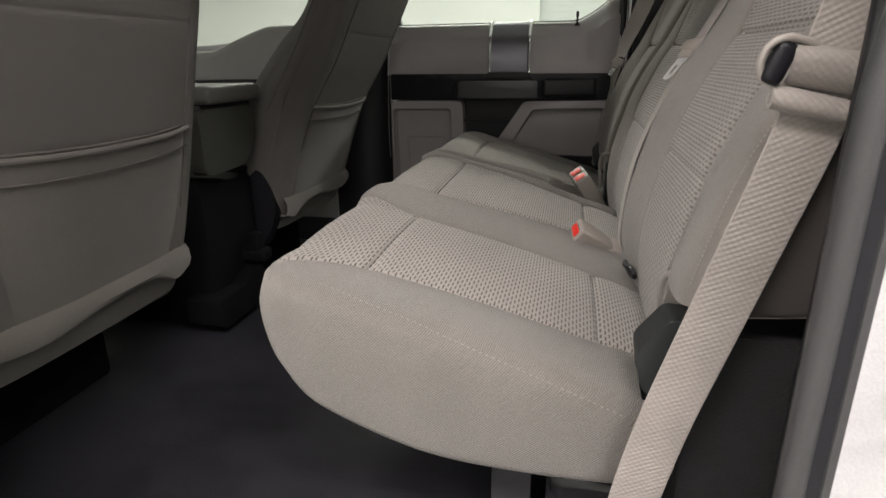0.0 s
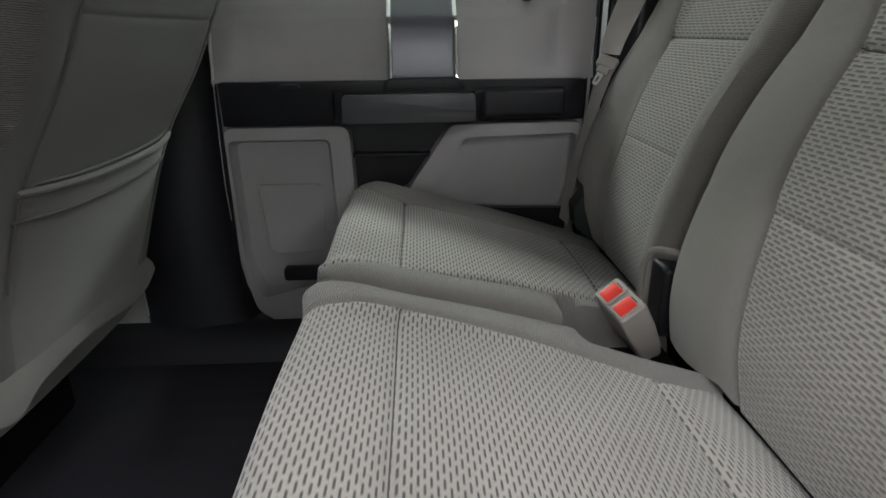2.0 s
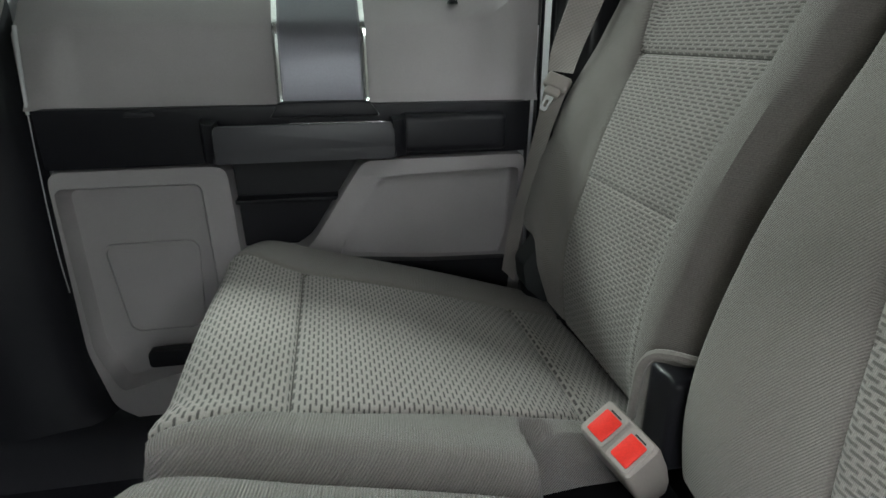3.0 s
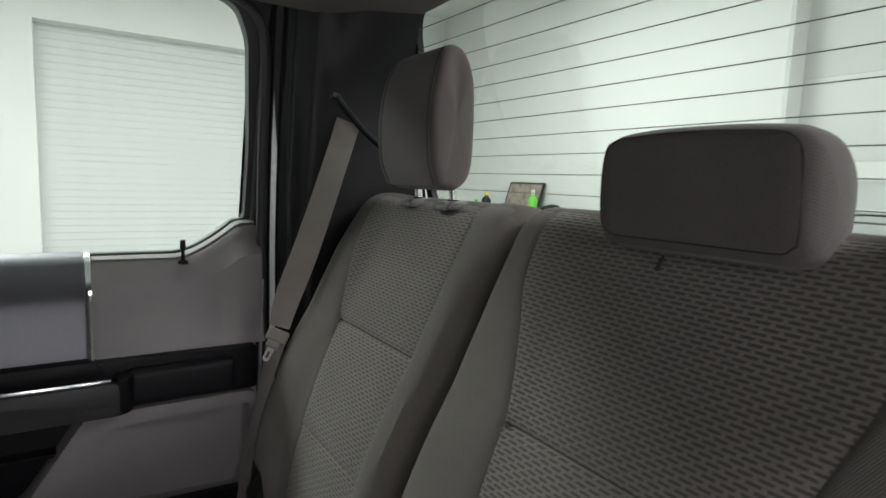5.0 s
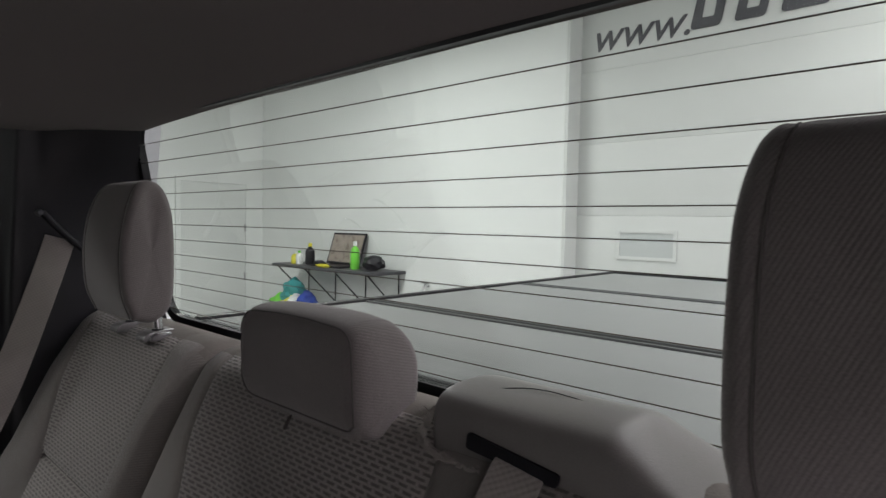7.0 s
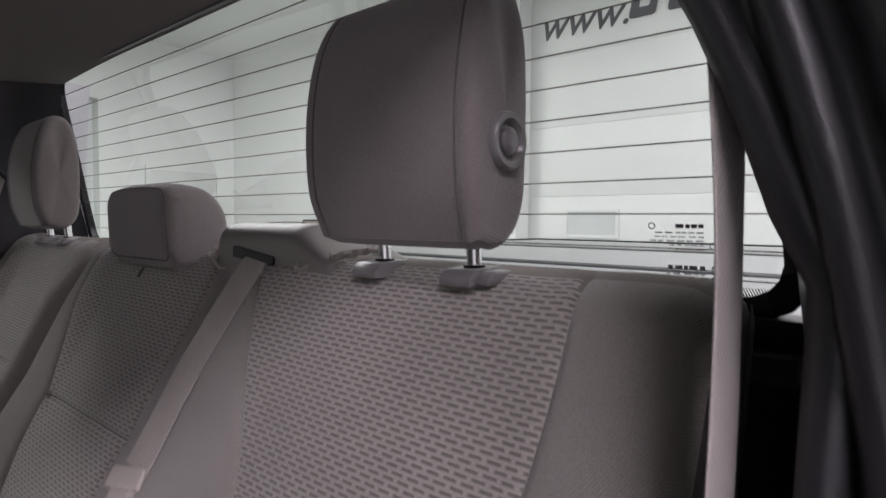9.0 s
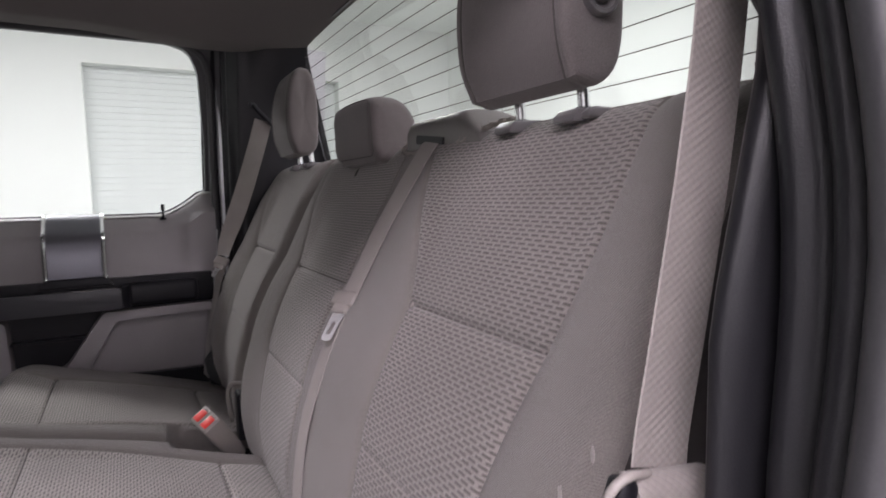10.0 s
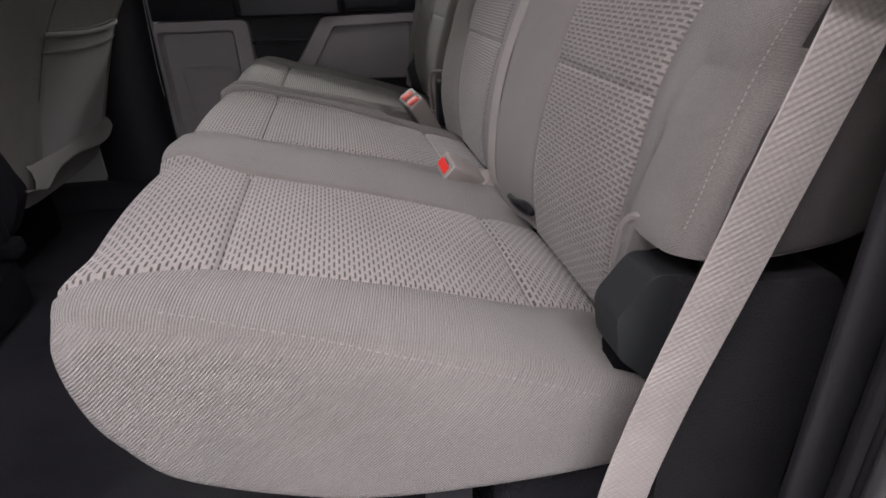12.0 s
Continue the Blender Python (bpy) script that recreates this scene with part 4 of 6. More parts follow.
def pad(bm, keys, ya, yb, radius, seams=(), cross=(), inserts=(), face=None, puff=None, warp=None, step=0.011, depth=0.006):
    """An upholstered block: a closed outline in xz carried from ya to yb with rounded ends.
    seams: lines of y along the outline; cross: (x, z, (seam, seam)) of seams across the inserts; inserts: pairs of seam numbers whose cloth is dashed;
    face: test of (x, z) for the upholstered side; puff: extra height of (y, x, z); warp: final shift of a point."""
    pr = curve_points(list(keys) + [keys[0]], 0.0015)[:-1]
    n0 = len(pr)
    tang = np.roll(pr, -3, 0) - np.roll(pr, 3, 0)
    nrm = np.stack([tang[:, 1], -tang[:, 0]], 1)
    nrm /= np.linalg.norm(nrm, axis=1)[:, None]
    area = np.sum(pr[:, 0] * np.roll(pr[:, 1], -1) - np.roll(pr[:, 0], -1) * pr[:, 1])
    if area < 0:
        nrm = -nrm
    run = np.r_[0, np.cumsum(np.linalg.norm(np.diff(pr, axis=0), axis=1))]
    pick = set(np.linspace(0, n0, max(24, int(run[-1] / step)), endpoint=False).astype(int))
    marks = []
    for cx, cz, pair, *dark in cross:
        k = int(np.argmin((pr[:, 0] - cx) ** 2 + (pr[:, 1] - cz) ** 2))
        marks.append((k, pair, bool(dark)))
        pick -= {(k + d) % n0 for d in range(-6, 7)}
        pick |= {(k + d) % n0 for d in (-6, -3, -1, 0, 1, 3, 6)}
    idx = np.array(sorted(pick))
    px, pz, nx, nz, ps = pr[idx, 0], pr[idx, 1], nrm[idx, 0], nrm[idx, 1], run[idx]
    facing = face(px, pz) if face else np.ones(len(idx), bool)
    # columns
    ctrl, tag = [flat(ya), flat(ya + radius)], [None, None]
    for k, sfun in enumerate(seams):
        for d in (-0.0065, -0.0028, 0.0, 0.0028, 0.0065):
            ctrl.append(lambda x, z, sfun=sfun, d=d: sfun(x, z) + d)
            tag.append((k, d))
    ctrl += [flat(yb - radius), flat(yb)]
    tag += [None, None]
    at = [c(px, pz) for c in ctrl]
    for i in range(1, len(at)):
        at[i] = np.maximum(at[i], at[i - 1] + 1e-4)
    cols, between = [], []
    for i in range(len(at) - 1):
        span = float(np.mean(at[i + 1] - at[i]))
        if i in (0, len(at) - 2):
            m = 7
            fr = 1 - np.cos(np.linspace(0, math.pi / 2, m, endpoint=False)) if i == 0 else np.sin(np.linspace(0, math.pi / 2, m, endpoint=False))
        else:
            m = max(1, int(span / step))
            fr = np.arange(m) / m
        for f in fr:
            cols.append(at[i] * (1 - f) + at[i + 1] * f)
            between.append(i)
    cols.append(at[-1])
    between.append(len(at) - 1)
    seam_y = [sfun(px, pz) for sfun in seams]
    dash = {}
    for a, b in inserts:
        ia, ib = 2 + 5 * a + 2, 2 + 5 * b + 2
        for i in range(ia, ib):
            dash[i] = True
    uv = bm.loops.layers.uv.new("metres")
    grid, maps = [], []
    for y in cols:
        d = np.minimum(y - ya, yb - y)
        off = np.where(d < radius, radius - np.sqrt(np.maximum(0, radius ** 2 - (radius - d) ** 2)), 0.0)
        lift = -off
        if puff:
            lift = lift + np.where(facing, puff(y, px, pz), 0) * np.clip(d / radius, 0, 1)
        for sy in seam_y:
            lift = lift - np.where(facing, 0.6 * depth * np.exp(-((y - sy) / 0.0032) ** 2), 0)
        for k, (a, b), dark in marks:
            ds = np.abs(ps - run[k])
            ds = np.minimum(ds, run[-1] - ds)
            inside = (y > seam_y[a]) & (y < seam_y[b])
            lift = lift - np.where(inside, depth * (1.0 if dark else 0.55) * np.exp(-(ds / 0.0036) ** 2) + (0.35 * depth * np.exp(-(ds / 0.013) ** 2) if dark else 0), 0)
        x, z, yy = px + nx * lift, pz + nz * lift, y.copy()
        if warp:
            x, yy, z = warp(x, yy, z)
        grid.append([bm.verts.new(p) for p in zip(x, yy, z)])
        maps.append(list(zip(y, ps)))
    n = len(idx)
    for j in range(len(grid) - 1):
        is_dash = between[j] in dash
        for i in range(n):
            k = (i + 1) % n
            f = bm.faces.new((grid[j][i], grid[j][k], grid[j + 1][k], grid[j + 1][i]))
            f.material_index = 1 if is_dash and facing[i] and facing[k] else 0
            for mk, (a, b), dark in marks:
                if dark and mk <= idx[i] < mk + 1 and 2 + 5 * a + 2 <= between[j] < 2 + 5 * b + 2:
                    f.material_index = 2
            last = ps[i] + (ps[1] - ps[0]) if k == 0 else None
            for loop, (jj, ii) in zip(f.loops, ((j, i), (j, k), (j + 1, k), (j + 1, i))):
                u, v = maps[jj][ii]
                loop[uv].uv = (u, last if last is not None and ii == 0 else v)
    # soft ends: rings that close towards the middle
    for ring, out in ((grid[0], -1), (grid[-1], 1)):
        mid = Vector((float(np.mean(px)), 0, float(np.mean(pz))))
        prev, flat_y = ring, sum(v.co.y for v in ring) / n
        for k, b in ((0.8, 0.0035), (0.55, 0.0065), (0.28, 0.008), (0.03, 0.0085)):
            cur = []
            for v in ring:
                c = Vector((mid.x + (v.co.x - mid.x) * k, flat_y + (v.co.y - flat_y) * k + out * b * radius / 0.04, mid.z + (v.co.z - mid.z) * k))
                cur.append(bm.verts.new(c))
            for i in range(n):
                q = (i + 1) % n
                f = bm.faces.new((prev[i], prev[q], cur[q], cur[i]) if out > 0 else (prev[q], prev[i], cur[i], cur[q]))
            prev = cur
        bm.faces.new(prev)
    # the side cloth is a panel of its own, with a straight slanting weave
    bm.normal_update()
    for f in bm.faces:
        if abs(f.normal.y) > 0.6:
            for loop in f.loops:
                p = loop.vert.co
                loop[uv].uv = (0.64 * p.x + 0.77 * p.z, 0.64 * p.z - 0.77 * p.x)
    return bm


CUSHION = [(-0.03, 0.280), (-0.07, 0.297), (-0.107, 0.309), (-0.25, 0.349), (-0.39, 0.3885), (-0.455, 0.406), (-0.487, 0.405), (-0.503, 0.382), (-0.499, 0.335), (-0.480, 0.296),
           (-0.435, 0.252), (-0.31, 0.208), (-0.2, 0.195), (-0.08, 0.196), (-0.035, 0.21), (-0.02, 0.25)]
BACK = [(-0.040, 0.300), (-0.047, 0.36), (-0.041, 0.425), (-0.018, 0.507), (0.02, 0.587), (0.056, 0.662), (0.105, 0.762), (0.144, 0.840), (0.163, 0.862), (0.190, 0.871), (0.222, 0.866),
        (0.238, 0.848), (0.198, 0.75), (0.125, 0.55), (0.08, 0.40), (0.05, 0.31), (0.0, 0.285)]
CUSHION_FACE = lambda x, z: (z > 0.383 - 0.25 * (x + 0.39) - 0.02) & (x > -0.5)
FRONT = np.array(BACK[:10])


def back_face(x, z):
    return x < np.interp(z, [0.28, 0.42, 0.66, 0.86, 0.9], [-0.01, -0.01, 0.085, 0.19, 0.2])


def felt_top(bm):
    """The top of a backrest is covered in felt, behind an uneven edge."""
    for f in bm.faces:
        c = f.calc_center_median()
        if c.x > 0.168 + 0.006 * noise.noise(Vector((0, c.y * 14, 0))) and c.z > 0.78:
            f.material_index = 3


def seat_empty(name, y, label):
    return thing(name, (-0.2, y, 0.0), label, "car seat", "rear bench seats")


def bulge(y, a, b, h):
    """A soft ridge of height h between a and b."""
    t = np.clip((y - a) / (b - a), 0, 1)
    return h * np.sin(math.pi * t) ** 0.8


def stitches(bm, pts, length=0.0027, gap=0.0019, r=0.0006):
    """Short raised threads along a line."""
    line = curve_points(pts, 0.002)
    s = np.r_[0, np.cumsum(np.linalg.norm(np.diff(line, axis=0), axis=1))]
    at = 0.0
    while at + length < s[-1]:
        p = [Vector([np.interp(q, s, line[:, j]) for j in range(3)]) for q in (at, at + length / 2, at + length)]
        d = (p[2] - p[0]).normalized()
        w = d.orthogonal().normalized() * r
        u = d.cross(w)
        ring = lambda c, k: [bm.verts.new(c + w * k), bm.verts.new(c + u * k), bm.verts.new(c - w * k), bm.verts.new(c - u * k)]
        rr = [ring(p[0], 0.4), ring(p[1], 1.2), ring(p[2], 0.4)]
        for a, b in zip(rr, rr[1:]):
            for i in range(4):
                bm.faces.new((a[i], a[(i + 1) % 4], b[(i + 1) % 4], b[i]))
        bm.faces.new(rr[0]), bm.faces.new(rr[-1][::-1])
        at += length + gap
    return bm


def lower_edge(sign, y_from, y_to, z_edge):
    """Raises the bottom of a backrest towards its outer side."""
    def warp(x, y, z):
        k = np.clip((sign * y - y_from) / (y_to - y_from), 0, 1)
        k = k * k * (3 - 2 * k)
        f = (0.60 - z_edge) / (0.60 - 0.285)
        zz = np.where(z < 0.60, 0.60 - (0.60 - z) * (1 - k * (1 - f)), z)
        fx = np.interp(zz, FRONT[:, 1], FRONT[:, 0]) - np.interp(z, FRONT[:, 1], FRONT[:, 0])
        xx = x + np.where(z < 0.60, fx, 0)
        # the outer side runs further back and keeps a level foot
        end = np.clip((sign * y - 0.668) / 0.03, 0, 1)
        behind = np.clip((xx - np.interp(zz, FRONT[:, 1], FRONT[:, 0]) - 0.05) / 0.03, 0, 1) * np.clip((0.66 - zz) / 0.1, 0, 1)
        foot = np.clip((z_edge + 0.05 - zz) / 0.03, 0, 1)
        return xx + k * behind * (0.022 + 0.026 * end), y, zz - k * foot * 0.004 * end
    return warp


# near and middle place: one wide cushion and backrest
def wide_seat():
    seat = seat_empty("rear_seat", -0.22, "wide taupe cloth rear seat for two with dashed inserts")
    near_o = line_in("x", [(-0.52, -0.618), (-0.47, -0.612), (-0.39, -0.570), (-0.25, -0.562), (-0.12, -0.560), (-0.04, -0.542)])
    near_i = line_in("x", [(-0.52, -0.285), (-0.47, -0.29), (-0.39, -0.313), (-0.12, -0.322), (-0.04, -0.322)])
    mid_o = line_in("x", [(-0.52, -0.19), (-0.47, -0.182), (-0.39, -0.156), (-0.12, -0.118), (-0.04, -0.11)])
    mid_i = line_in("x", [(-0.52, 0.135), (-0.47, 0.145), (-0.39, 0.157), (-0.12, 0.135), (-0.04, 0.14)])

    def puff(y, x, z):
        return bulge(y, -0.67, -0.55, 0.006) + bulge(y, -0.57, -0.31, 0.005) + bulge(y, -0.318, -0.15, 0.014) + bulge(y, -0.16, 0.15, 0.004) + bulge(y, 0.135, 0.215, 0.012) + 0.004 * np.sin(np.clip((x + 0.39) / 0.28, 0, 1) * math.pi)

    def warp(x, y, z):
        # the inner rear corner is cut back for the buckles
        k = np.clip((y - 0.164) / 0.014, 0, 1) * np.clip((x + 0.19) / 0.03, 0, 1)
        c = (0.006 * np.clip((-0.25 - y) / 0.40, 0, 1) ** 1.3 + 0.017 * np.clip((-0.60 - y) / 0.07, 0, 1) ** 2) * np.clip((-0.30 - x) / 0.2, 0, 1)
        return x + c, y, z - 0.085 * k * np.clip((z - 0.2) / 0.08, 0, 1)
    bm = bmesh.new()
    pad(bm, CUSHION, -0.675, 0.211, 0.022, (near_o, near_i, mid_o, mid_i), ((-0.39, 0.3885, (0, 1), True), (-0.105, 0.3085, (0, 1), True), (-0.396, 0.39, (2, 3), True), (-0.113, 0.3105, (2, 3), True)), ((0, 1), (2, 3)), CUSHION_FACE, puff, warp, depth=0.0058)
    bmesh.ops.recalc_face_normals(bm, faces=bm.faces)
    line = surface_line(bm, [(-0.475, -0.644, 0.408), (-0.41, -0.652, 0.402), (-0.36, -0.658, 0.390), (-0.31, -0.664, 0.377), (-0.25, -0.672, 0.356), (-0.18, -0.678, 0.331), (-0.12, -0.682, 0.308), (-0.08, -0.684, 0.290)], 0.0003)
    cushion = part("cushion", bm, (M_CLOTH, M_INSERT, M_SEAM), seat)
    bm = bmesh.new()
    stitches(bm, line, 0.004, 0.003, 0.0006)
    part("stitching", bm, M_THREAD, cushion, "fine pale stitches")
    bm = bmesh.new()
    rng = random.Random(3)
    for k in range(26):
        p = Vector((-0.474 + 0.0012 * k, -0.652 - 0.0002 * k, 0.318 - 0.0016 * k))
        tube(bm, [p, p + Vector((rng.uniform(-0.0025, 0.001), rng.uniform(-0.002, 0.0), rng.uniform(-0.003, 0.0)))], 0.0004, 0.005, 4, False)
    part("frayed_edge", bm, M_THREAD, cushion, "frayed pale threads")
    # backrest
    n_o = line_in("z", [(0.29, -0.575), (0.43, -0.588), (0.51, -0.572), (0.66, -0.588), (0.72, -0.60), (0.78, -0.607), (0.88, -0.605)])
    n_i = line_in("z", [(0.29, -0.365), (0.41, -0.357), (0.51, -0.345), (0.66, -0.331), (0.76, -0.285), (0.85, -0.236), (0.88, -0.228)])
    m_o = line_in("z", [(0.29, -0.10), (0.45, -0.105), (0.66, -0.108), (0.78, -0.14), (0.88, -0.143)])
    m_i = line_in("z", [(0.29, 0.09), (0.45, 0.12), (0.54, 0.140), (0.66, 0.156), (0.74, 0.182), (0.80, 0.210), (0.88, 0.224)])

    def puff_b(y, x, z):
        return (bulge(y, -0.70, -0.585, 0.010) + bulge(y, -0.335, -0.115, 0.012) + bulge(y, 0.14, 0.277, 0.012)) * np.clip((0.89 - z) / 0.12, 0.1, 1) + 0.008 * np.sin(np.clip((z - 0.5) / 0.165, 0, 1) * math.pi)
    bm = bmesh.new()
    pad(bm, BACK, -0.702, 0.277, 0.032, (n_o, n_i, m_o, m_i), ((0.056, 0.662, (0, 1), True), (-0.017, 0.509, (0, 1)), (0.053, 0.656, (2, 3), True), (-0.019, 0.505, (2, 3))), ((0, 1), (2, 3)), back_face, puff_b, lower_edge(-1, 0.598, 0.624, 0.410), depth=0.006)
    felt_top(bm)
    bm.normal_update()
    # the near outer side face takes a darker colour than the rest
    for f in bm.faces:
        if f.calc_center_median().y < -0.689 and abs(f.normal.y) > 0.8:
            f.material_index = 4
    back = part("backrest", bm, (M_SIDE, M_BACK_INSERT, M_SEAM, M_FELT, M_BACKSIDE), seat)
    bm = bmesh.new()
    stitches(bm, [(0.011, -0.683, 0.592), (-0.007, -0.683, 0.557), (-0.023, -0.683, 0.512), (-0.036, -0.682, 0.460), (-0.042, -0.680, 0.435)])
    part("stitching", bm, M_THREAD, back, "pale raised stitches")
    bm = bmesh.new()
    tube(bm, [(-0.048, -0.60, 0.36), (-0.052, -0.607, 0.40), (-0.050, -0.622, 0.425), (-0.040, -0.65, 0.428), (-0.030, -0.685, 0.428)], 0.004, 0.008, 8)
    part("piping", bm, M_SIDE, back)
    for c, r in (((0.004, -0.6955, 0.634), (0.0008, 0.002, 0.005)), ((0.002, -0.668, 0.597), (0.0008, 0.002, 0.006))):
        bm = bmesh.new()
        bmesh.ops.create_icosphere(bm, subdivisions=3, radius=1.0)
        for v in bm.verts:
            k = 1 + 0.5 * noise.noise(v.co * 2.5 + Vector(c) * 40)
            v.co = Vector([c[j] + v.co[j] * r[j] * k for j in range(3)])
        part("scuff", bm, M_SCUFF, back, "small pale scuff")
    return seat


def narrow_seat():
    seat = seat_empty("rear_seat", 0.45, "single taupe cloth rear seat beside the far door")
    a = line_in("x", [(-0.52, 0.245), (-0.47, 0.255), (-0.39, 0.285), (-0.12, 0.325), (-0.04, 0.335)])
    b = line_in("x", [(-0.52, 0.63), (-0.47, 0.62), (-0.39, 0.592), (-0.12, 0.592), (-0.04, 0.60)])

    def puff(y, x, z):
        return bulge(y, 0.21, 0.29, 0.008) + bulge(y, 0.285, 0.59, 0.004) + bulge(y, 0.59, 0.69, 0.005) + 0.004 * np.sin(np.clip((x + 0.39) / 0.28, 0, 1) * math.pi)

    def warp(x, y, z):
        k = np.clip((0.297 - y) / 0.012, 0, 1) * np.clip((x + 0.195) / 0.02, 0, 1)
        c = np.clip((y - 0.60) / 0.09, 0, 1) ** 2 * np.clip((-0.30 - x) / 0.2, 0, 1)
        return x + 0.035 * c, y, z - 0.10 * k * np.clip((z - 0.2) / 0.08, 0, 1)
    bm = bmesh.new()
    pad(bm, CUSHION, 0.216, 0.70, 0.030, (a, b), ((-0.397, 0.39, (0, 1), True), (-0.110, 0.3105, (0, 1), True)), ((0, 1),), CUSHION_FACE, puff, warp)
    part("cushion", bm, (M_CLOTH, M_INSERT, M_SEAM), seat)
    i_ = line_in("z", [(0.29, 0.335), (0.40, 0.342), (0.52, 0.353), (0.66, 0.356), (0.82, 0.36), (0.88, 0.372)])
    o_ = line_in("z", [(0.29, 0.555), (0.42, 0.567), (0.53, 0.572), (0.66, 0.602), (0.76, 0.632), (0.85, 0.662), (0.88, 0.66)])

    def puff_b(y, x, z):
        return (bulge(y, 0.283, 0.36, 0.014) + bulge(y, 0.60, 0.735, 0.022)) * np.clip((0.89 - z) / 0.12, 0.1, 1) + 0.006 * np.sin(np.clip((z - 0.5) / 0.16, 0, 1) * math.pi)
    bm = bmesh.new()
    pad(bm, BACK, 0.283, 0.729, 0.026, (i_, o_), ((0.058, 0.664, (0, 1), True), (-0.017, 0.509, (0, 1))), ((0, 1),), back_face, puff_b, lower_edge(1, 0.60, 0.65, 0.40), depth=0.005)
    felt_top(bm)
    back = part("backrest", bm, (M_SIDE, M_BACK_INSERT, M_SEAM, M_FELT), seat)
    bm = bmesh.new()
    tube(bm, [(-0.064, 0.318, 0.315), (-0.070, 0.306, 0.355), (-0.071, 0.300, 0.385), (-0.067, 0.292, 0.402), (-0.056, 0.282, 0.407), (-0.034, 0.270, 0.404)], 0.005, 0.006, 8)
    part("piping", bm, M_SIDE, back)
    bm = bmesh.new()
    box(bm, (-0.030, 0.284, 0.338), (0.058, 0.046, 0.10), 0.008, 3)
    part("notch_lining", bm, M_BLACK, back, "black cut-out for the buckles")
    return seat


HEADREST = [(0.128, 0.892), (0.110, 0.93), (0.106, 0.99), (0.117, 1.045), (0.138, 1.082), (0.165, 1.092), (0.19, 1.078), (0.203, 1.03), (0.205, 0.95), (0.197, 0.905), (0.165, 0.886)]
LOW_HEADREST = [(0.130, 0.846), (0.119, 0.866), (0.116, 0.90), (0.117, 0.938), (0.125, 0.950), (0.148, 0.954), (0.178, 0.947), (0.199, 0.917), (0.201, 0.875), (0.188, 0.850), (0.16, 0.840)]


def headrest(parent, yc, half, button, deep):
    outline = [(0.106 + (x - 0.106) * deep, z) for x, z in HEADREST]

    def warp(x, y, z):
        t = np.clip((z - 1.03) / 0.062, 0, 1)
        b = np.clip((0.93 - z) / 0.05, 0, 1)
        return x, yc + (y - yc) * (1 - (0.17 if half < 0.09 else 0.10) * t * t - 0.05 * b), z
    bm = bmesh.new()
    e = half - 0.012
    pad(bm, outline, yc - half, yc + half, 0.011, (flat(yc - e + 0.004), flat(yc + e - 0.004)), (), (), lambda x, z: np.ones_like(x, bool), None, warp, 0.008, 0.002)
    bmesh.ops.recalc_face_normals(bm, faces=bm.faces)
    seam_lines = {sy: surface_line(bm, [(x, *warp(np.array(x), np.array(yc + sy * (e - 0.004)), np.array(z))[1:]) for x, z in outline[:8]], 0.0002) for sy in (-1, 1)}
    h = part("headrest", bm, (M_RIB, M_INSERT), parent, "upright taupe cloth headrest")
    for y in (yc - 0.0515, yc + 0.0515):
        bm = bmesh.new()
        tube(bm, [(0.170, y, 0.850), (0.167, y, 0.885), (0.164, y, 0.915)], 0.0062, 0.01, 14)
        part("post", bm, M_CHROME, h, "chrome post")
        # guide: a block with a sloping front and a dark eye round the post
        bm = bmesh.new()
        prism(bm, [(0.141, 0.856), (0.141, 0.8625), (0.149, 0.8695), (0.186, 0.8715), (0.188, 0.857)], y - 0.0155, y + 0.0155, 0.0025, 2)
        part("post_guide", bm, M_POST, h, "grey plastic guide")
        bm = bmesh.new()
        bmesh.ops.create_cone(bm, cap_ends=True, segments=18, radius1=0.0092, radius2=0.0088, depth=0.0024, matrix=Matrix.Translation((0.168, y, 0.8708)))
        part("eye", bm, M_BLACK, h)
        if y < yc:
            bm = bmesh.new()
            prism(bm, [(0.146, 0.858), (0.147, 0.8645), (0.155, 0.8695), (0.176, 0.8695), (0.180, 0.859)], y - 0.0305, y - 0.0180, 0.0042, 3)
            part("release_button", bm, M_POST, h, "rounded grey release button")
    for sy in (-1, 1):
        bm = bmesh.new()
        tube(bm, seam_lines[sy], 0.0011, 0.01, 6)
        part("seam", bm, M_SEAM, h)
    if button:
        y = yc - half - 0.003
        ring = lambda r, d: [(0.145 + r * math.cos(a), y - d, 0.965 + r * math.sin(a)) for a in np.linspace(0, 2 * math.pi, 28, endpoint=False)]
        bm = bmesh.new()
        loft(bm, [ring(0.0215, -0.010), ring(0.0215, 0.001), ring(0.0195, 0.0038), ring(0.0160, 0.0036), ring(0.0135, 0.0005), ring(0.0118, -0.0015)], closed=True, caps=True)
        rim = part("button", bm, M_POST, h, "round release button in a raised rim")
        bm = bmesh.new()
        loft(bm, [ring(0.0098, -0.002), ring(0.0098, 0.0022), ring(0.0085, 0.0036), ring(0.0045, 0.0044)], closed=True, caps=True)
        part("cap", bm, M_POST, rim)
    return h


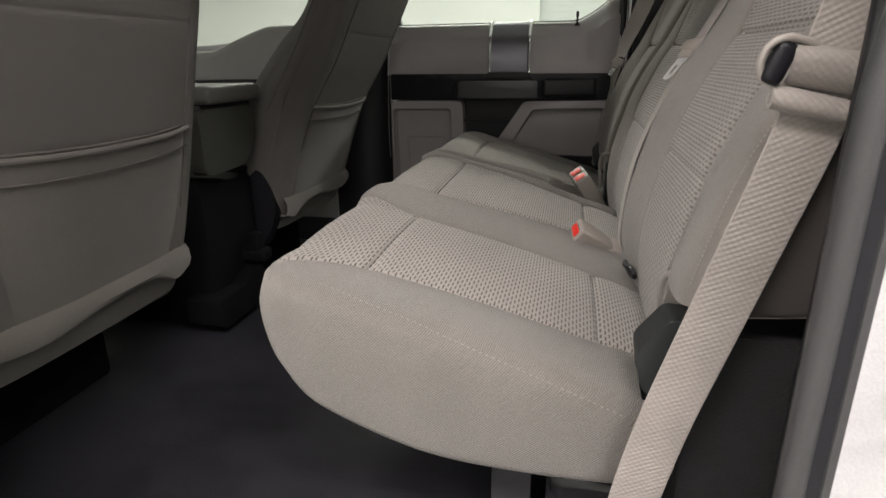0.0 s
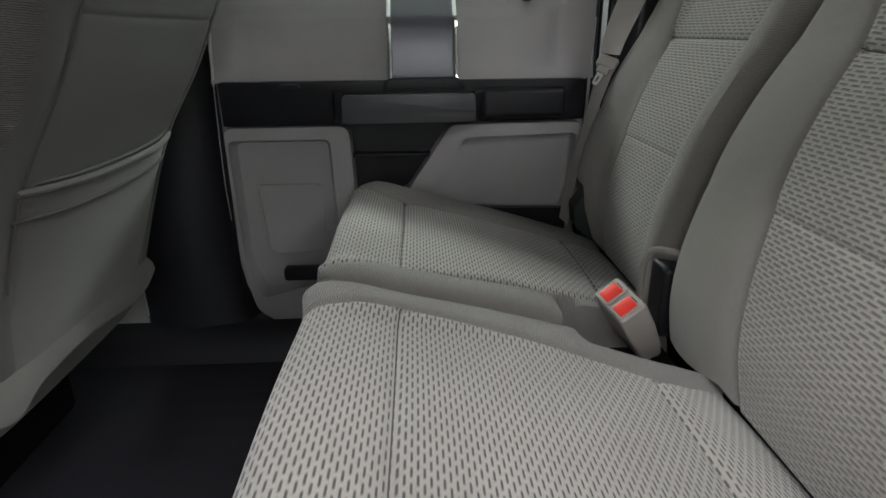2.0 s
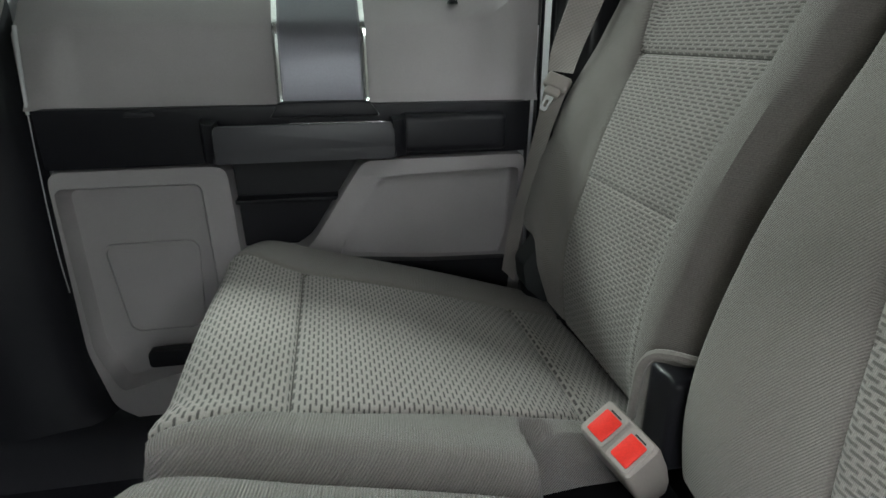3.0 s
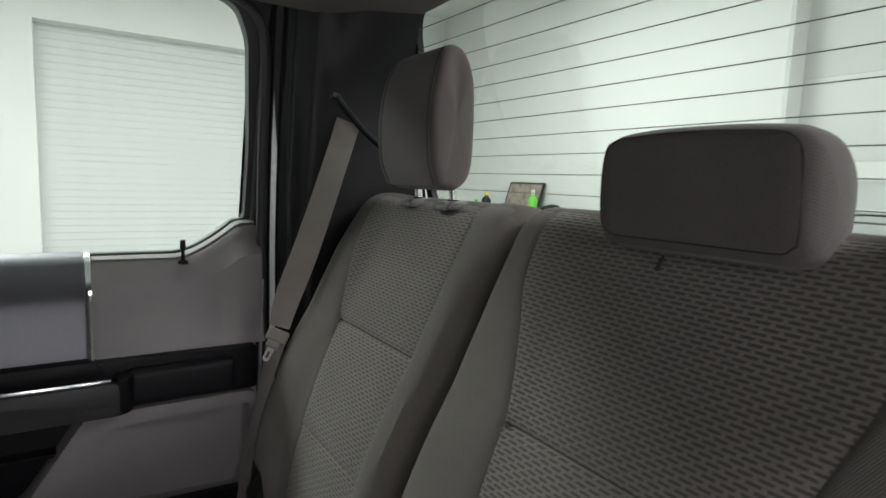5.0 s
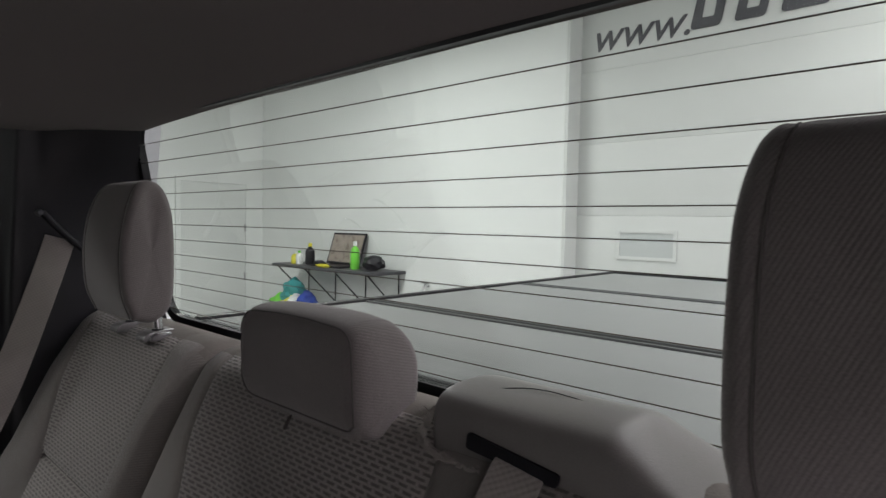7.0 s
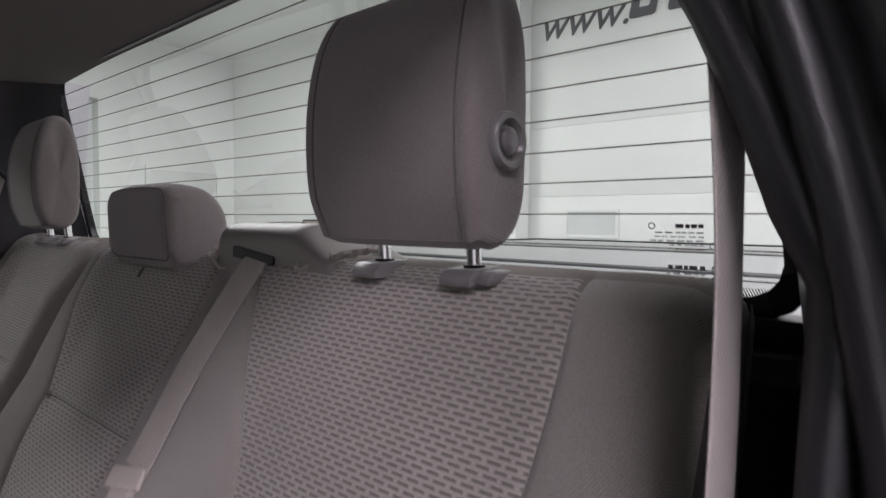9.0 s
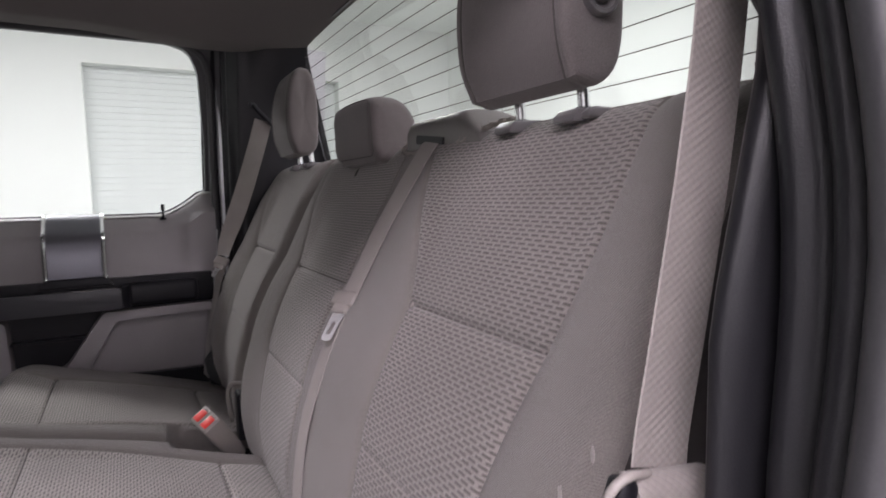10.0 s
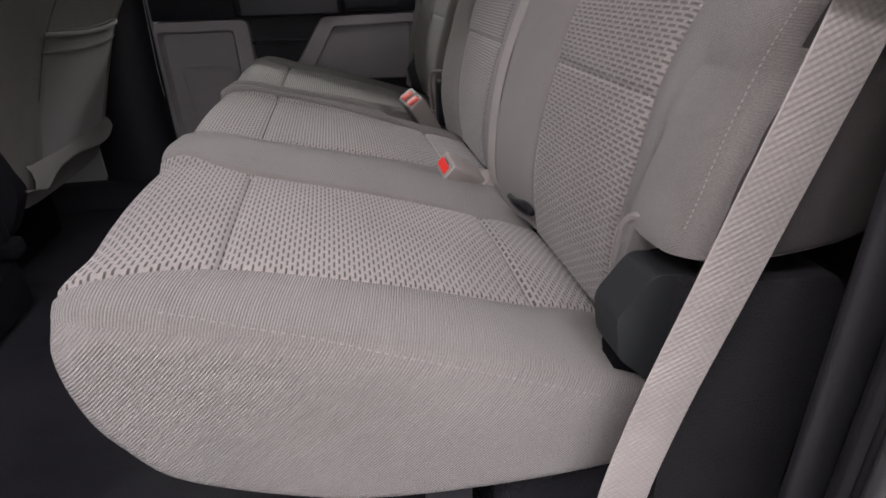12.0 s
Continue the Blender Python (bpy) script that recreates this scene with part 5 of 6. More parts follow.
def low_headrest(parent):
    yc, half = 0.018, 0.099

    def warp(x, y, z):
        t = np.clip((x - 0.13) / 0.1, 0, 1)
        u = np.clip((z - 0.90) / 0.055, 0, 1)
        arch = np.clip((z - 0.90) / 0.05, 0, 1) * np.clip(np.abs(y - yc) / half, 0, 1) ** 3
        return x, yc + (y - yc) * (1 - 0.05 * t * t - 0.05 * u * u), z - 0.007 * arch
    bm = bmesh.new()
    pad(bm, LOW_HEADREST, yc - half, yc + half, 0.016, (flat(yc - half + 0.012), flat(yc + half - 0.012)), (), (), lambda x, z: np.ones_like(x, bool), None, warp, 0.008, 0.002)
    bmesh.ops.recalc_face_normals(bm, faces=bm.faces)
    w = half - 0.006
    rim = surface_line(bm, [(0.118, yc + y, z) for y, z in rounded([(-w, 0.850), (w, 0.850), (w - 0.004, 0.944), (0, 0.951), (-w + 0.004, 0.944)], 0.022, 6)], 0.0003)
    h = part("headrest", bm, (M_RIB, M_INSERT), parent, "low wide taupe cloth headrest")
    bm = bmesh.new()
    tube(bm, rim + rim[:1], 0.0009, 0.008, 6, False)
    part("piping", bm, M_SEAM, h, "dark seam round the front face")
    bm = bmesh.new()
    tube(bm, [(0.150, 0.052, 0.842), (0.140, 0.052, 0.834), (0.135, 0.052, 0.825)], 0.002, 0.004, 6)
    part("crease", bm, M_SEAM, h)


wide = wide_seat()
narrow = narrow_seat()
headrest(wide, -0.457, 0.094, True, 0.76)
headrest(narrow, 0.490, 0.087, False, 0.74)
low_headrest(wide)


# ---------------------------------------------------------------- belts
def belt_housing(parent, c, axis, side, wide=0.056, k=1.0):
    """A metal tongue in a plastic grip."""
    rot = basis(axis, side)
    bm = bmesh.new()
    box(bm, c, (wide, 0.013, 0.024), 0.005, 3, rot)
    box(bm, Vector(c) + rot @ Vector((0, 0, -0.014)), (wide * 0.62, 0.011, 0.018), 0.0045, 3, rot)
    grip = part("tongue_grip", bm, M_BUCKLE, parent, "taupe plastic grip")
    bm = bmesh.new()
    tip = Vector(c) - Vector(axis).normalized() * (0.018 + 0.02 * k)
    ring = rounded([(-0.0085, -0.027), (0.0085, -0.027), (0.0105, 0.020), (-0.0105, 0.020)], 0.006, 3)
    hole = rounded([(-0.0042, -0.018), (0.0042, -0.018), (0.0042, 0.002), (-0.0042, 0.002)], 0.003, 3)
    rows = [[tip + rot @ Vector((k * x, d, k * z)) for x, z in poly] for poly, d in ((ring, -0.001), (ring, 0.001), (hole, 0.001), (hole, -0.001))]
    loft(bm, rows + [rows[0]], closed=True)
    part("tongue", bm, M_TONGUE, parent, "bright steel tongue")


def near_belt():
    b = thing("seat_belt", (-0.07, -0.72, 0.2), "taupe shoulder belt hanging folded beside the door opening", "seat belt", "rear seat belts")
    bm = bmesh.new()
    ribbon(bm, [(0.106, -0.701, 1.06, 12), (0.094, -0.711, 0.98, 6), (0.081, -0.718, 0.89, 0), (0.063, -0.722, 0.80, 0), (0.046, -0.723, 0.72, 0), (0.031, -0.724, 0.655, 0), (0.026, -0.726, 0.634, 0)], (0, -1, 0), 0.047)
    part("upper_webbing", bm, M_BELT, b)
    bm = bmesh.new()
    ribbon(bm, [(0.022, -0.726, 0.615, 0), (0.012, -0.723, 0.565, 0), (-0.008, -0.720, 0.49, 0), (-0.03, -0.718, 0.41, 0), (-0.055, -0.714, 0.315, 0), (-0.073, -0.710, 0.225, 0), (-0.078, -0.708, 0.17, 0)], (0, -1, 0), 0.047)
    part("lower_webbing", bm, M_BELT, b)
    # folded webbing through the tongue: two short rolls
    for prof, x0, x1, tilt in (
        ([(-0.727, 0.640), (-0.735, 0.641), (-0.741, 0.635), (-0.741, 0.626), (-0.736, 0.617), (-0.728, 0.612)], -0.007, 0.057, -0.011),
        ([(-0.727, 0.614), (-0.734, 0.613), (-0.739, 0.606), (-0.738, 0.600), (-0.733, 0.596), (-0.727, 0.596)], -0.016, 0.035, -0.012),
    ):
        bm = bmesh.new()
        line = curve_points(prof, 0.003)
        uvl = bm.loops.layers.uv.new("metres")
        n = len(line)
        side = np.roll(line, -1, 0) - np.roll(line, 1, 0)
        side[0], side[-1] = line[1] - line[0], line[-1] - line[-2]
        nr = np.stack([-side[:, 1], side[:, 0]], 1) / np.linalg.norm(side, axis=1)[:, None]
        ring = [(*p, i * 0.003) for i, p in enumerate(line)] + [(*(p + q * 0.003), i * 0.003) for i, (p, q) in reversed(list(enumerate(zip(line, nr))))]
        cols = []
        for k in range(7):
            x = x0 + (x1 - x0) * k / 6
            cols.append([(bm.verts.new((x, y, z + tilt * k / 6)), (x, v)) for y, z, v in ring])
        for c0, c1 in zip(cols, cols[1:]):
            for i in range(len(ring)):
                j = (i + 1) % len(ring)
                quad = (c0[i], c0[j], c1[j], c1[i])
                f = bm.faces.new([q[0] for q in quad])
                for loop, q in zip(f.loops, quad):
                    loop[uvl].uv = q[1]
        bm.faces.new([q[0] for q in cols[0]]), bm.faces.new([q[0] for q in cols[-1]][::-1])
        part("fold", bm, M_BELT, b)
    bm = bmesh.new()
    tube(bm, [(-0.022, -0.733, 0.614), (-0.027, -0.736, 0.626), (-0.023, -0.738, 0.639), (-0.012, -0.739, 0.644), (0.0, -0.737, 0.641), (0.008, -0.733, 0.638)], 0.0028, 0.005, 10)
    part("tongue_rim", bm, M_BUCKLE, b, "taupe plastic rim")
    bm = bmesh.new()
    box(bm, (-0.015, -0.734, 0.627), (0.015, 0.014, 0.030), 0.006, 3, Euler((0, radians(20), 0)).to_matrix())
    part("tongue_grip", bm, M_BLACK, b, "scuffed black grip")
    bm = bmesh.new()
    box(bm, (0.105, -0.700, 1.075), (0.06, 0.02, 0.03), 0.006, 3)
    part("anchor_loop", bm, M_BLACK, b, "black anchor loop")
    return b


def far_belt():
    b = thing("seat_belt", (-0.06, 0.72, 0.25), "taupe shoulder belt against the dark far pillar", "seat belt", "rear seat belts")
    bm = bmesh.new()
    ribbon(bm, [(0.113, 0.706, 1.0, 0), (0.090, 0.712, 0.92, 0), (0.043, 0.714, 0.78, 12), (0.0, 0.708, 0.675, 44), (-0.012, 0.704, 0.634, 60)], (0, -1, 0), 0.047)
    part("upper_webbing", bm, M_BELT, b)
    bm = bmesh.new()
    ribbon(bm, [(-0.016, 0.704, 0.618, 66), (-0.030, 0.713, 0.55, 80), (-0.045, 0.723, 0.47, 84), (-0.062, 0.732, 0.38, 84), (-0.07, 0.735, 0.30, 80)], (0, -1, 0), 0.047)
    part("lower_webbing", bm, M_BELT, b)
    belt_housing(b, (-0.017, 0.700, 0.619), (0.55, 0.25, 0.80), (0.75, -0.6, -0.3), 0.038, 0.62)
    bm = bmesh.new()
    tube(bm, [(0.085, 0.700, 1.044), (0.105, 0.698, 1.02), (0.14, 0.698, 0.985), (0.172, 0.70, 0.962), (0.18, 0.705, 0.955)], 0.006, 0.008, 10)
    part("anchor_loop", bm, M_BLACK, b, "black anchor loop")
    bm = bmesh.new()
    bmesh.ops.create_cone(bm, cap_ends=True, segments=20, radius1=0.0065, radius2=0.004, depth=0.012, matrix=Matrix.Translation((0.082, 0.700, 1.043)) @ Matrix.Rotation(radians(90), 4, "X"))
    part("bolt", bm, M_PULL, b, "dark bolt head")


def on_back(y, z, out=0.012):
    x = float(np.interp(z, FRONT[:, 1], FRONT[:, 0]))
    return (x - out * 0.88, y, z + out * 0.45)


def middle_belt():
    b = thing("seat_belt", (0.16, -0.19, 0.87), "taupe centre belt lying over the backrest with a hanging tongue", "seat belt", "rear seat belts")
    bm = bmesh.new()
    ribbon(bm, [(0.180, -0.217, 0.872), (0.156, -0.221, 0.866), (0.140, -0.220, 0.850), (0.084, -0.204, 0.755), (0.052, -0.193, 0.69), (0.034, -0.188, 0.655)], (-0.76, -0.12, 0.63), 0.042)
    part("upper_webbing", bm, M_BELT, b)
    bm = bmesh.new()
    ribbon(bm, [(0.026, -0.187, 0.640), on_back(-0.192, 0.57, 0.020), on_back(-0.202, 0.48, 0.018), on_back(-0.209, 0.40, 0.016), (-0.060, -0.214, 0.335), (-0.046, -0.216, 0.30)], (-0.93, 0.0, 0.35), 0.036)
    part("lower_webbing", bm, M_BELT, b)
    belt_housing(b, (0.027, -0.187, 0.647), (0.587, 0.317, 0.746), (0.25, -0.95, -0.2), 0.043)


def buckle(label, tip, base, side, n, width, deep, strap):
    """A buckle whose end face carries n red buttons, each in its own bezel."""
    b = thing("belt_buckle", base, label, "belt buckle", "belt buckles")
    tip, base = Vector(tip), Vector(base)
    axis = tip - base
    rot = basis(axis, side)
    bm = bmesh.new()
    rows = []
    for k, w, d in ((-0.02, 0.66, 0.6), (0.0, 0.78, 0.74), (0.25, 0.92, 0.9), (0.6, 1.0, 1.0), (0.93, 1.0, 1.0), (0.985, 0.97, 0.96), (1.0, 0.90, 0.88)):
        ring = rounded([(-width / 2 * w, -deep / 2 * d), (width / 2 * w, -deep / 2 * d), (width / 2 * w, deep / 2 * d), (-width / 2 * w, deep / 2 * d)], 0.006, 4)
        rows.append([base + axis * k + rot @ Vector((x, y, 0)) for x, y in ring])
    loft(bm, rows, closed=True, caps=True)
    body = part("body", bm, M_BUCKLE, b, "taupe plastic")
    each = width / n
    for k in range(n):
        o = (k - (n - 1) / 2) * each * 0.94
        bm = bmesh.new()
        w, d = each / 2 - 0.003, deep / 2 - 0.003
        outer = rounded([(-w, -d), (w, -d), (w, d), (-w, d)], 0.004, 3)
        inner = rounded([(-w + 0.003, -d + 0.003), (w - 0.003, -d + 0.003), (w - 0.003, d - 0.006), (-w + 0.003, d - 0.006)], 0.003, 3)
        rows = [[tip + rot @ Vector((o + x, y, z)) for x, y in poly] for poly, z in ((outer, -0.002), (outer, 0.0015), (inner, 0.0015), (inner, -0.001))]
        loft(bm, rows, closed=True)
        part("bezel", bm, M_BUCKLE, body)
        bm = bmesh.new()
        box(bm, tip + rot @ Vector((o, -0.0015, -0.002)), (2 * w - 0.0055, 2 * d - 0.0085, 0.010), 0.0025, 2, rot)
        part("button", bm, M_RED, body, "red release button")
        bm = bmesh.new()
        box(bm, tip + rot @ Vector((o, d - 0.0045, 0.0008)), ((2 * w - 0.008) * 0.7, 0.0014, 0.002), 0, 1, rot)
        part("slot", bm, M_BLACK, body)
    bm = bmesh.new()
    ribbon(bm, strap, (-0.2, -0.4, 0.9), 0.036, 0.004, 0.008)
    part("stalk", bm, M_BUCKLE, b)


near_belt()
far_belt()
middle_belt()
buckle("single taupe buckle with red button on the cushion", (-0.132, -0.212, 0.349), (-0.076, -0.186, 0.313), (0.11, -0.93, -0.36), 1, 0.039, 0.029,
       [(-0.084, -0.190, 0.316), (-0.062, -0.188, 0.316), (-0.036, -0.190, 0.304)])
buckle("twin taupe buckle with two red buttons between cushions", (-0.125, 0.236, 0.361), (-0.066, 0.284, 0.262), (0.37, -0.87, -0.31), 2, 0.062, 0.040,
       [(-0.070, 0.280, 0.27), (-0.056, 0.288, 0.25), (-0.04, 0.29, 0.23)])


def belt_guide():
    g = thing("belt_guide", (0.19, -0.22, 0.87), "taupe moulded guide for the centre belt on the backrest", "belt guide")
    bm = bmesh.new()
    keys = [(0.153, 0.852), (0.152, 0.875), (0.155, 0.889), (0.165, 0.899), (0.19, 0.903), (0.225, 0.901), (0.262, 0.889), (0.272, 0.87), (0.25, 0.848), (0.2, 0.842)]

    def warp(x, y, z):
        t = np.clip((-0.285 - y) / 0.055, 0, 1)
        return x + 0.0 * y, y, np.where(z > 0.86, 0.86 + (z - 0.86) * (1 - 0.8 * t), z)
    pad(bm, keys, -0.345, -0.132, 0.008, (), (), (), None, None, warp, 0.006)
    part("housing", bm, M_GUIDE, g)
    # black slab laid on the front in place of the slot's dark inside
    bm = bmesh.new()
    prism(bm, rounded([(-0.172, 0.864), (-0.252, 0.857), (-0.254, 0.867), (-0.174, 0.877)], 0.003, 2), 0.1495, 0.17, plane="yz")
    part("slot", bm, M_BLACK, g, "black slab for the dark belt slot")
    bm = bmesh.new()
    tube(bm, [(0.17, -0.150, 0.899), (0.205, -0.2, 0.9045), (0.21, -0.27, 0.9)], 0.0005, 0.01, 6)
    part("parting_line", bm, M_BLACK, g)
    # raw felt edge round the guide
    bm = bmesh.new()
    rim = curve_points([(0.20, -0.118, 0.880), (0.168, -0.117, 0.871), (0.152, -0.124, 0.858), (0.149, -0.15, 0.851), (0.149, -0.20, 0.848), (0.150, -0.25, 0.848), (0.155, -0.31, 0.860), (0.168, -0.355, 0.874), (0.188, -0.38, 0.878)], 0.0025)
    tube(bm, rim, 0.0032, 0.0025, 8, False)
    rng = random.Random(8)
    for v in bm.verts:
        v.co += Vector([noise.noise(v.co * 190 + Vector((7 * k, k, 0))) for k in range(3)]) * 0.0034
    for k in range(260):
        p = Vector(rim[rng.randrange(len(rim))]) + Vector([rng.uniform(-0.003, 0.003) for _ in range(3)])
        q = p + Vector((rng.uniform(-0.006, 0.003), rng.uniform(-0.005, 0.005), rng.uniform(-0.002, 0.006)))
        tube(bm, [p, (p + q) / 2 + Vector((0, rng.uniform(-0.002, 0.002), 0)), q], 0.00035, 0.01, 3, False)
    part("felt_edge", bm, M_FUZZ, g, "frayed pale felt edge")


belt_guide()


# ---------------------------------------------------------------- under the bench
def under_bench():
    b = thing("bench_support", (-0.2, 0, 0.0), "black steel and plastic support under the rear bench", "bench support")
    bm = bmesh.new()
    box(bm, (-0.203, -0.59, 0.105), (0.05, 0.012, 0.21), 0.003)
    part("leg", bm, M_PULL, b, "dark grey steel leg")
    for y in (0.17, 0.66):
        bm = bmesh.new()
        box(bm, (-0.203, y, 0.105), (0.05, 0.012, 0.21), 0.003)
        part("leg", bm, M_PULL, b, "dark grey steel leg")
    bm = bmesh.new()
    box(bm, (-0.095, -0.57, 0.10), (0.13, 0.12, 0.15), 0.02, 3)
    part("plastic_cover", bm, M_GLOSS, b, "glossy black plastic cover")
    # added block, black for the shade round the twin buckle
    bm = bmesh.new()
    box(bm, (-0.112, 0.236, 0.235), (0.150, 0.108, 0.05), 0.004)
    part("buckle_shade", bm, M_BASE, b, "black block for the shade between the cushions")
    bm = bmesh.new()
    box(bm, (-0.05, 0.0, 0.09), (0.1, 0.95, 0.16), 0.02, 3)
    part("storage_box", bm, M_CARPET, b)
    for y in (-0.648, 0.655):
        h = thing("hinge_cover", (-0.04, y, 0.3), "dark green-grey plastic hinge cover at the backrest foot", "hinge cover")
        bm = bmesh.new()
        prism(bm, rounded([(-0.079, 0.360), (-0.052, 0.396), (-0.012, 0.393), (-0.014, 0.352), (-0.041, 0.292), (-0.073, 0.321)], 0.006, 3), y - 0.022, y + 0.022, 0.008, 3)
        part("shell", bm, M_HINGE, h)
        bm = bmesh.new()
        prism(bm, rounded([(-0.07, 0.318), (-0.03, 0.31), (-0.02, 0.25), (-0.06, 0.25)], 0.006, 3), y - 0.006, y + 0.018, 0.003, 2)
        part("foot", bm, M_BASE, h, "black foot")
    for sy in (-1, 1):
        k = thing("side_bin", (0.04, sy * 0.63, 0.0), "worn charcoal carpeted box beside the bench foot", "storage box")
        bm = bmesh.new()
        prism(bm, rounded([(-0.028, 0.004), (-0.034, 0.394), (0.096, 0.388), (0.108, 0.36), (0.095, 0.004)], 0.009, 4), sy * 0.60, sy * 0.688, 0.010, 3)
        part("carpet_side", bm, M_BIN, k)
    l = thing("seat_latch", (-0.05, -0.335, 0.325), "small black seat release loop between cushion and backrest", "latch")
    bm = bmesh.new()
    tube(bm, [(-0.056, -0.297, 0.324), (-0.060, -0.335, 0.332), (-0.056, -0.370, 0.339), (-0.050, -0.374, 0.328), (-0.052, -0.335, 0.320), (-0.052, -0.297, 0.317)], 0.004, 0.006, 8)
    part("loop", bm, M_BLACK, l)


under_bench()


# ---------------------------------------------------------------- front seats
DRIVER = [(-0.935, 0.20), (-0.910, 0.27), (-0.882, 0.37), (-0.855, 0.48), (-0.825, 0.61), (-0.797, 0.73), (-0.775, 0.85), (-0.775, 0.95), (-0.81, 0.985), (-0.865, 0.97),
          (-0.92, 0.80), (-0.98, 0.62), (-1.04, 0.42), (-1.06, 0.28), (-1.0, 0.2)]
PASSENGER = [(-0.925, 0.20), (-0.893, 0.275), (-0.850, 0.40), (-0.802, 0.52), (-0.735, 0.63), (-0.690, 0.72), (-0.63, 0.85), (-0.61, 0.95), (-0.64, 0.99), (-0.70, 0.97),
             (-0.775, 0.77), (-0.865, 0.67), (-0.945, 0.57), (-1.01, 0.44), (-1.04, 0.28), (-0.99, 0.2)]


def front_seat(keys, dx, ya, yb, inner, label):
    s = thing("front_seat", (-1.0 + dx, (ya + yb) / 2, 0.0), label, "car seat", "front seats")
    kk = np.array(keys[:8])
    face = lambda x, z: x > np.interp(z, kk[:, 1], kk[:, 0]) - 0.03
    yc, half = (ya + yb) / 2, (yb - ya) / 2

    def puff(y, x, z):
        t = np.abs(y - yc) / half
        return 0.010 * (1 - t ** 4)

    def warp(x, y, z):
        t = np.clip((0.30 - z) / 0.1, 0, 1)
        return x, yc + (y - yc) * (1 - 0.04 * t), z
    bm = bmesh.new()
    pad(bm, keys, ya, yb, 0.045, (flat(ya + 0.06), flat(yb - 0.06)), ((float(np.interp(0.70, kk[:, 1], kk[:, 0])), 0.70, (0, 1)),), (), face, puff, warp, 0.014, 0.003)
    bmesh.ops.recalc_face_normals(bm, faces=bm.faces)
    lines = [surface_line(bm, [(x + 0.015, ys, z) for x, z in keys[2:8]], 0.0002) for ys in (ya + 0.06, yb - 0.06)]
    lines.append(surface_line(bm, [(x - 0.085, inner + (0.03 if inner < 0 else -0.03), z) for x, z in keys[3:8]], 0.0002))
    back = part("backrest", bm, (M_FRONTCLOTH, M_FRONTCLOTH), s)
    for line in lines:
        bm = bmesh.new()
        tube(bm, line, 0.0016, 0.02, 6)
        part("seam", bm, M_SEAM, back)
    # map pocket: a hemmed panel laid over the lower back
    pr = np.array(keys[:6])
    bm = bmesh.new()
    rows = []
    wid = half - 0.055
    for t in np.linspace(-1, 1, 34):
        row = []
        for z in np.linspace(0.245, 0.522, 26):
            x = float(np.interp(z, pr[:, 1], pr[:, 0]))
            open_ = 0.010 * (1 - t ** 4) * max(0, (z - 0.26) / 0.26)
            sag = 0.008 * (1 - t * t) * (z - 0.245) / 0.277
            edge = -0.012 if abs(t) > 0.985 else 0.0
            row.append((x + 0.010 * (1 - abs(t) ** 4) + 0.003 + open_ + edge, yc + t * wid, z - sag))
        rows.append(row)
    loft(bm, rows)
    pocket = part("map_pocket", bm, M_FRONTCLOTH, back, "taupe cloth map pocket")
    for zz, r in ((0.522, 0.0042), (0.490, 0.0018)):
        bm = bmesh.new()
        pts = []
        for t in np.linspace(-1, 1, 24):
            x = float(np.interp(zz, pr[:, 1], pr[:, 0]))
            pts.append((x + 0.010 * (1 - abs(t) ** 4) + 0.006 + 0.010 * (1 - t ** 4), yc + t * wid, zz - 0.008 * (1 - t * t)))
        tube(bm, pts, r, 0.02, 8)
        part("hem", bm, M_FRONTCLOTH if r > 0.003 else M_SEAM, back)
    # dark tube stands for the shadow in the pocket's mouth
    bm = bmesh.new()
    tube(bm, [(x - 0.006, y, z + 0.0062) for x, y, z in [(float(np.interp(0.522, pr[:, 1], pr[:, 0])) + 0.010 * (1 - abs(t) ** 4) + 0.006 + 0.010 * (1 - t ** 4), yc + t * wid, 0.522 - 0.008 * (1 - t * t)) for t in np.linspace(-1, 1, 24)]], 0.0028, 0.02, 8)
    part("pocket_shadow", bm, M_SEAM, back)
    # loose cloth edge at the foot
    bm = bmesh.new()
    rows = []
    kx = float(np.interp(0.285, pr[:, 1], pr[:, 0]))
    for t in np.linspace(-1, 1, 60):
        y = yc + t * (half - 0.028)
        side = t if inner > yc else -t
        # a rolled hem that ends in a small drooping flap
        w = 0.010 * (1 - abs(t) ** 4)
        flap = 0.016 * math.exp(-((side - 0.80) / 0.14) ** 2)
        low = 0.246 + 0.008 * math.sin(4 * side + 0.6) - flap
        r = 0.010 + 0.003 * math.sin(6 * side)
        rows.append([(kx + 0.002 + w, y, 0.288), (kx + r + w, y, 0.276), (kx + r + 0.002 + w, y, 0.5 * (0.276 + low)), (kx + r - 0.004 + w, y, low + 0.004), (kx - 0.008 + w, y, low), (kx - 0.035, y, low + 0.012)])
    loft(bm, rows)
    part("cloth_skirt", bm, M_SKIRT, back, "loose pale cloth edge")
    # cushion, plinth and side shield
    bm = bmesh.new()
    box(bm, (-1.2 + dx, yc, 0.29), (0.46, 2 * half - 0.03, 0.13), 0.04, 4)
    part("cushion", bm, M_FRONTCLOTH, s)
    bm = bmesh.new()
    box(bm, (-1.26 + dx, yc, 0.115), (0.34, 2 * half - 0.16, 0.23), 0.015)
    part("plinth", bm, M_BASE, s, "black plastic plinth")
    bm = bmesh.new()
    prism(bm, rounded([(-1.15 + dx, 0.14), (-0.985 + dx, 0.15), (-0.94 + dx, 0.24), (-0.945 + dx, 0.33), (-0.985 + dx, 0.385), (-1.15 + dx, 0.36)], 0.03, 4), inner - 0.018, inner + 0.022, 0.01, 3)
    part("side_shield", bm, M_BLACK, s, "black plastic side shield")
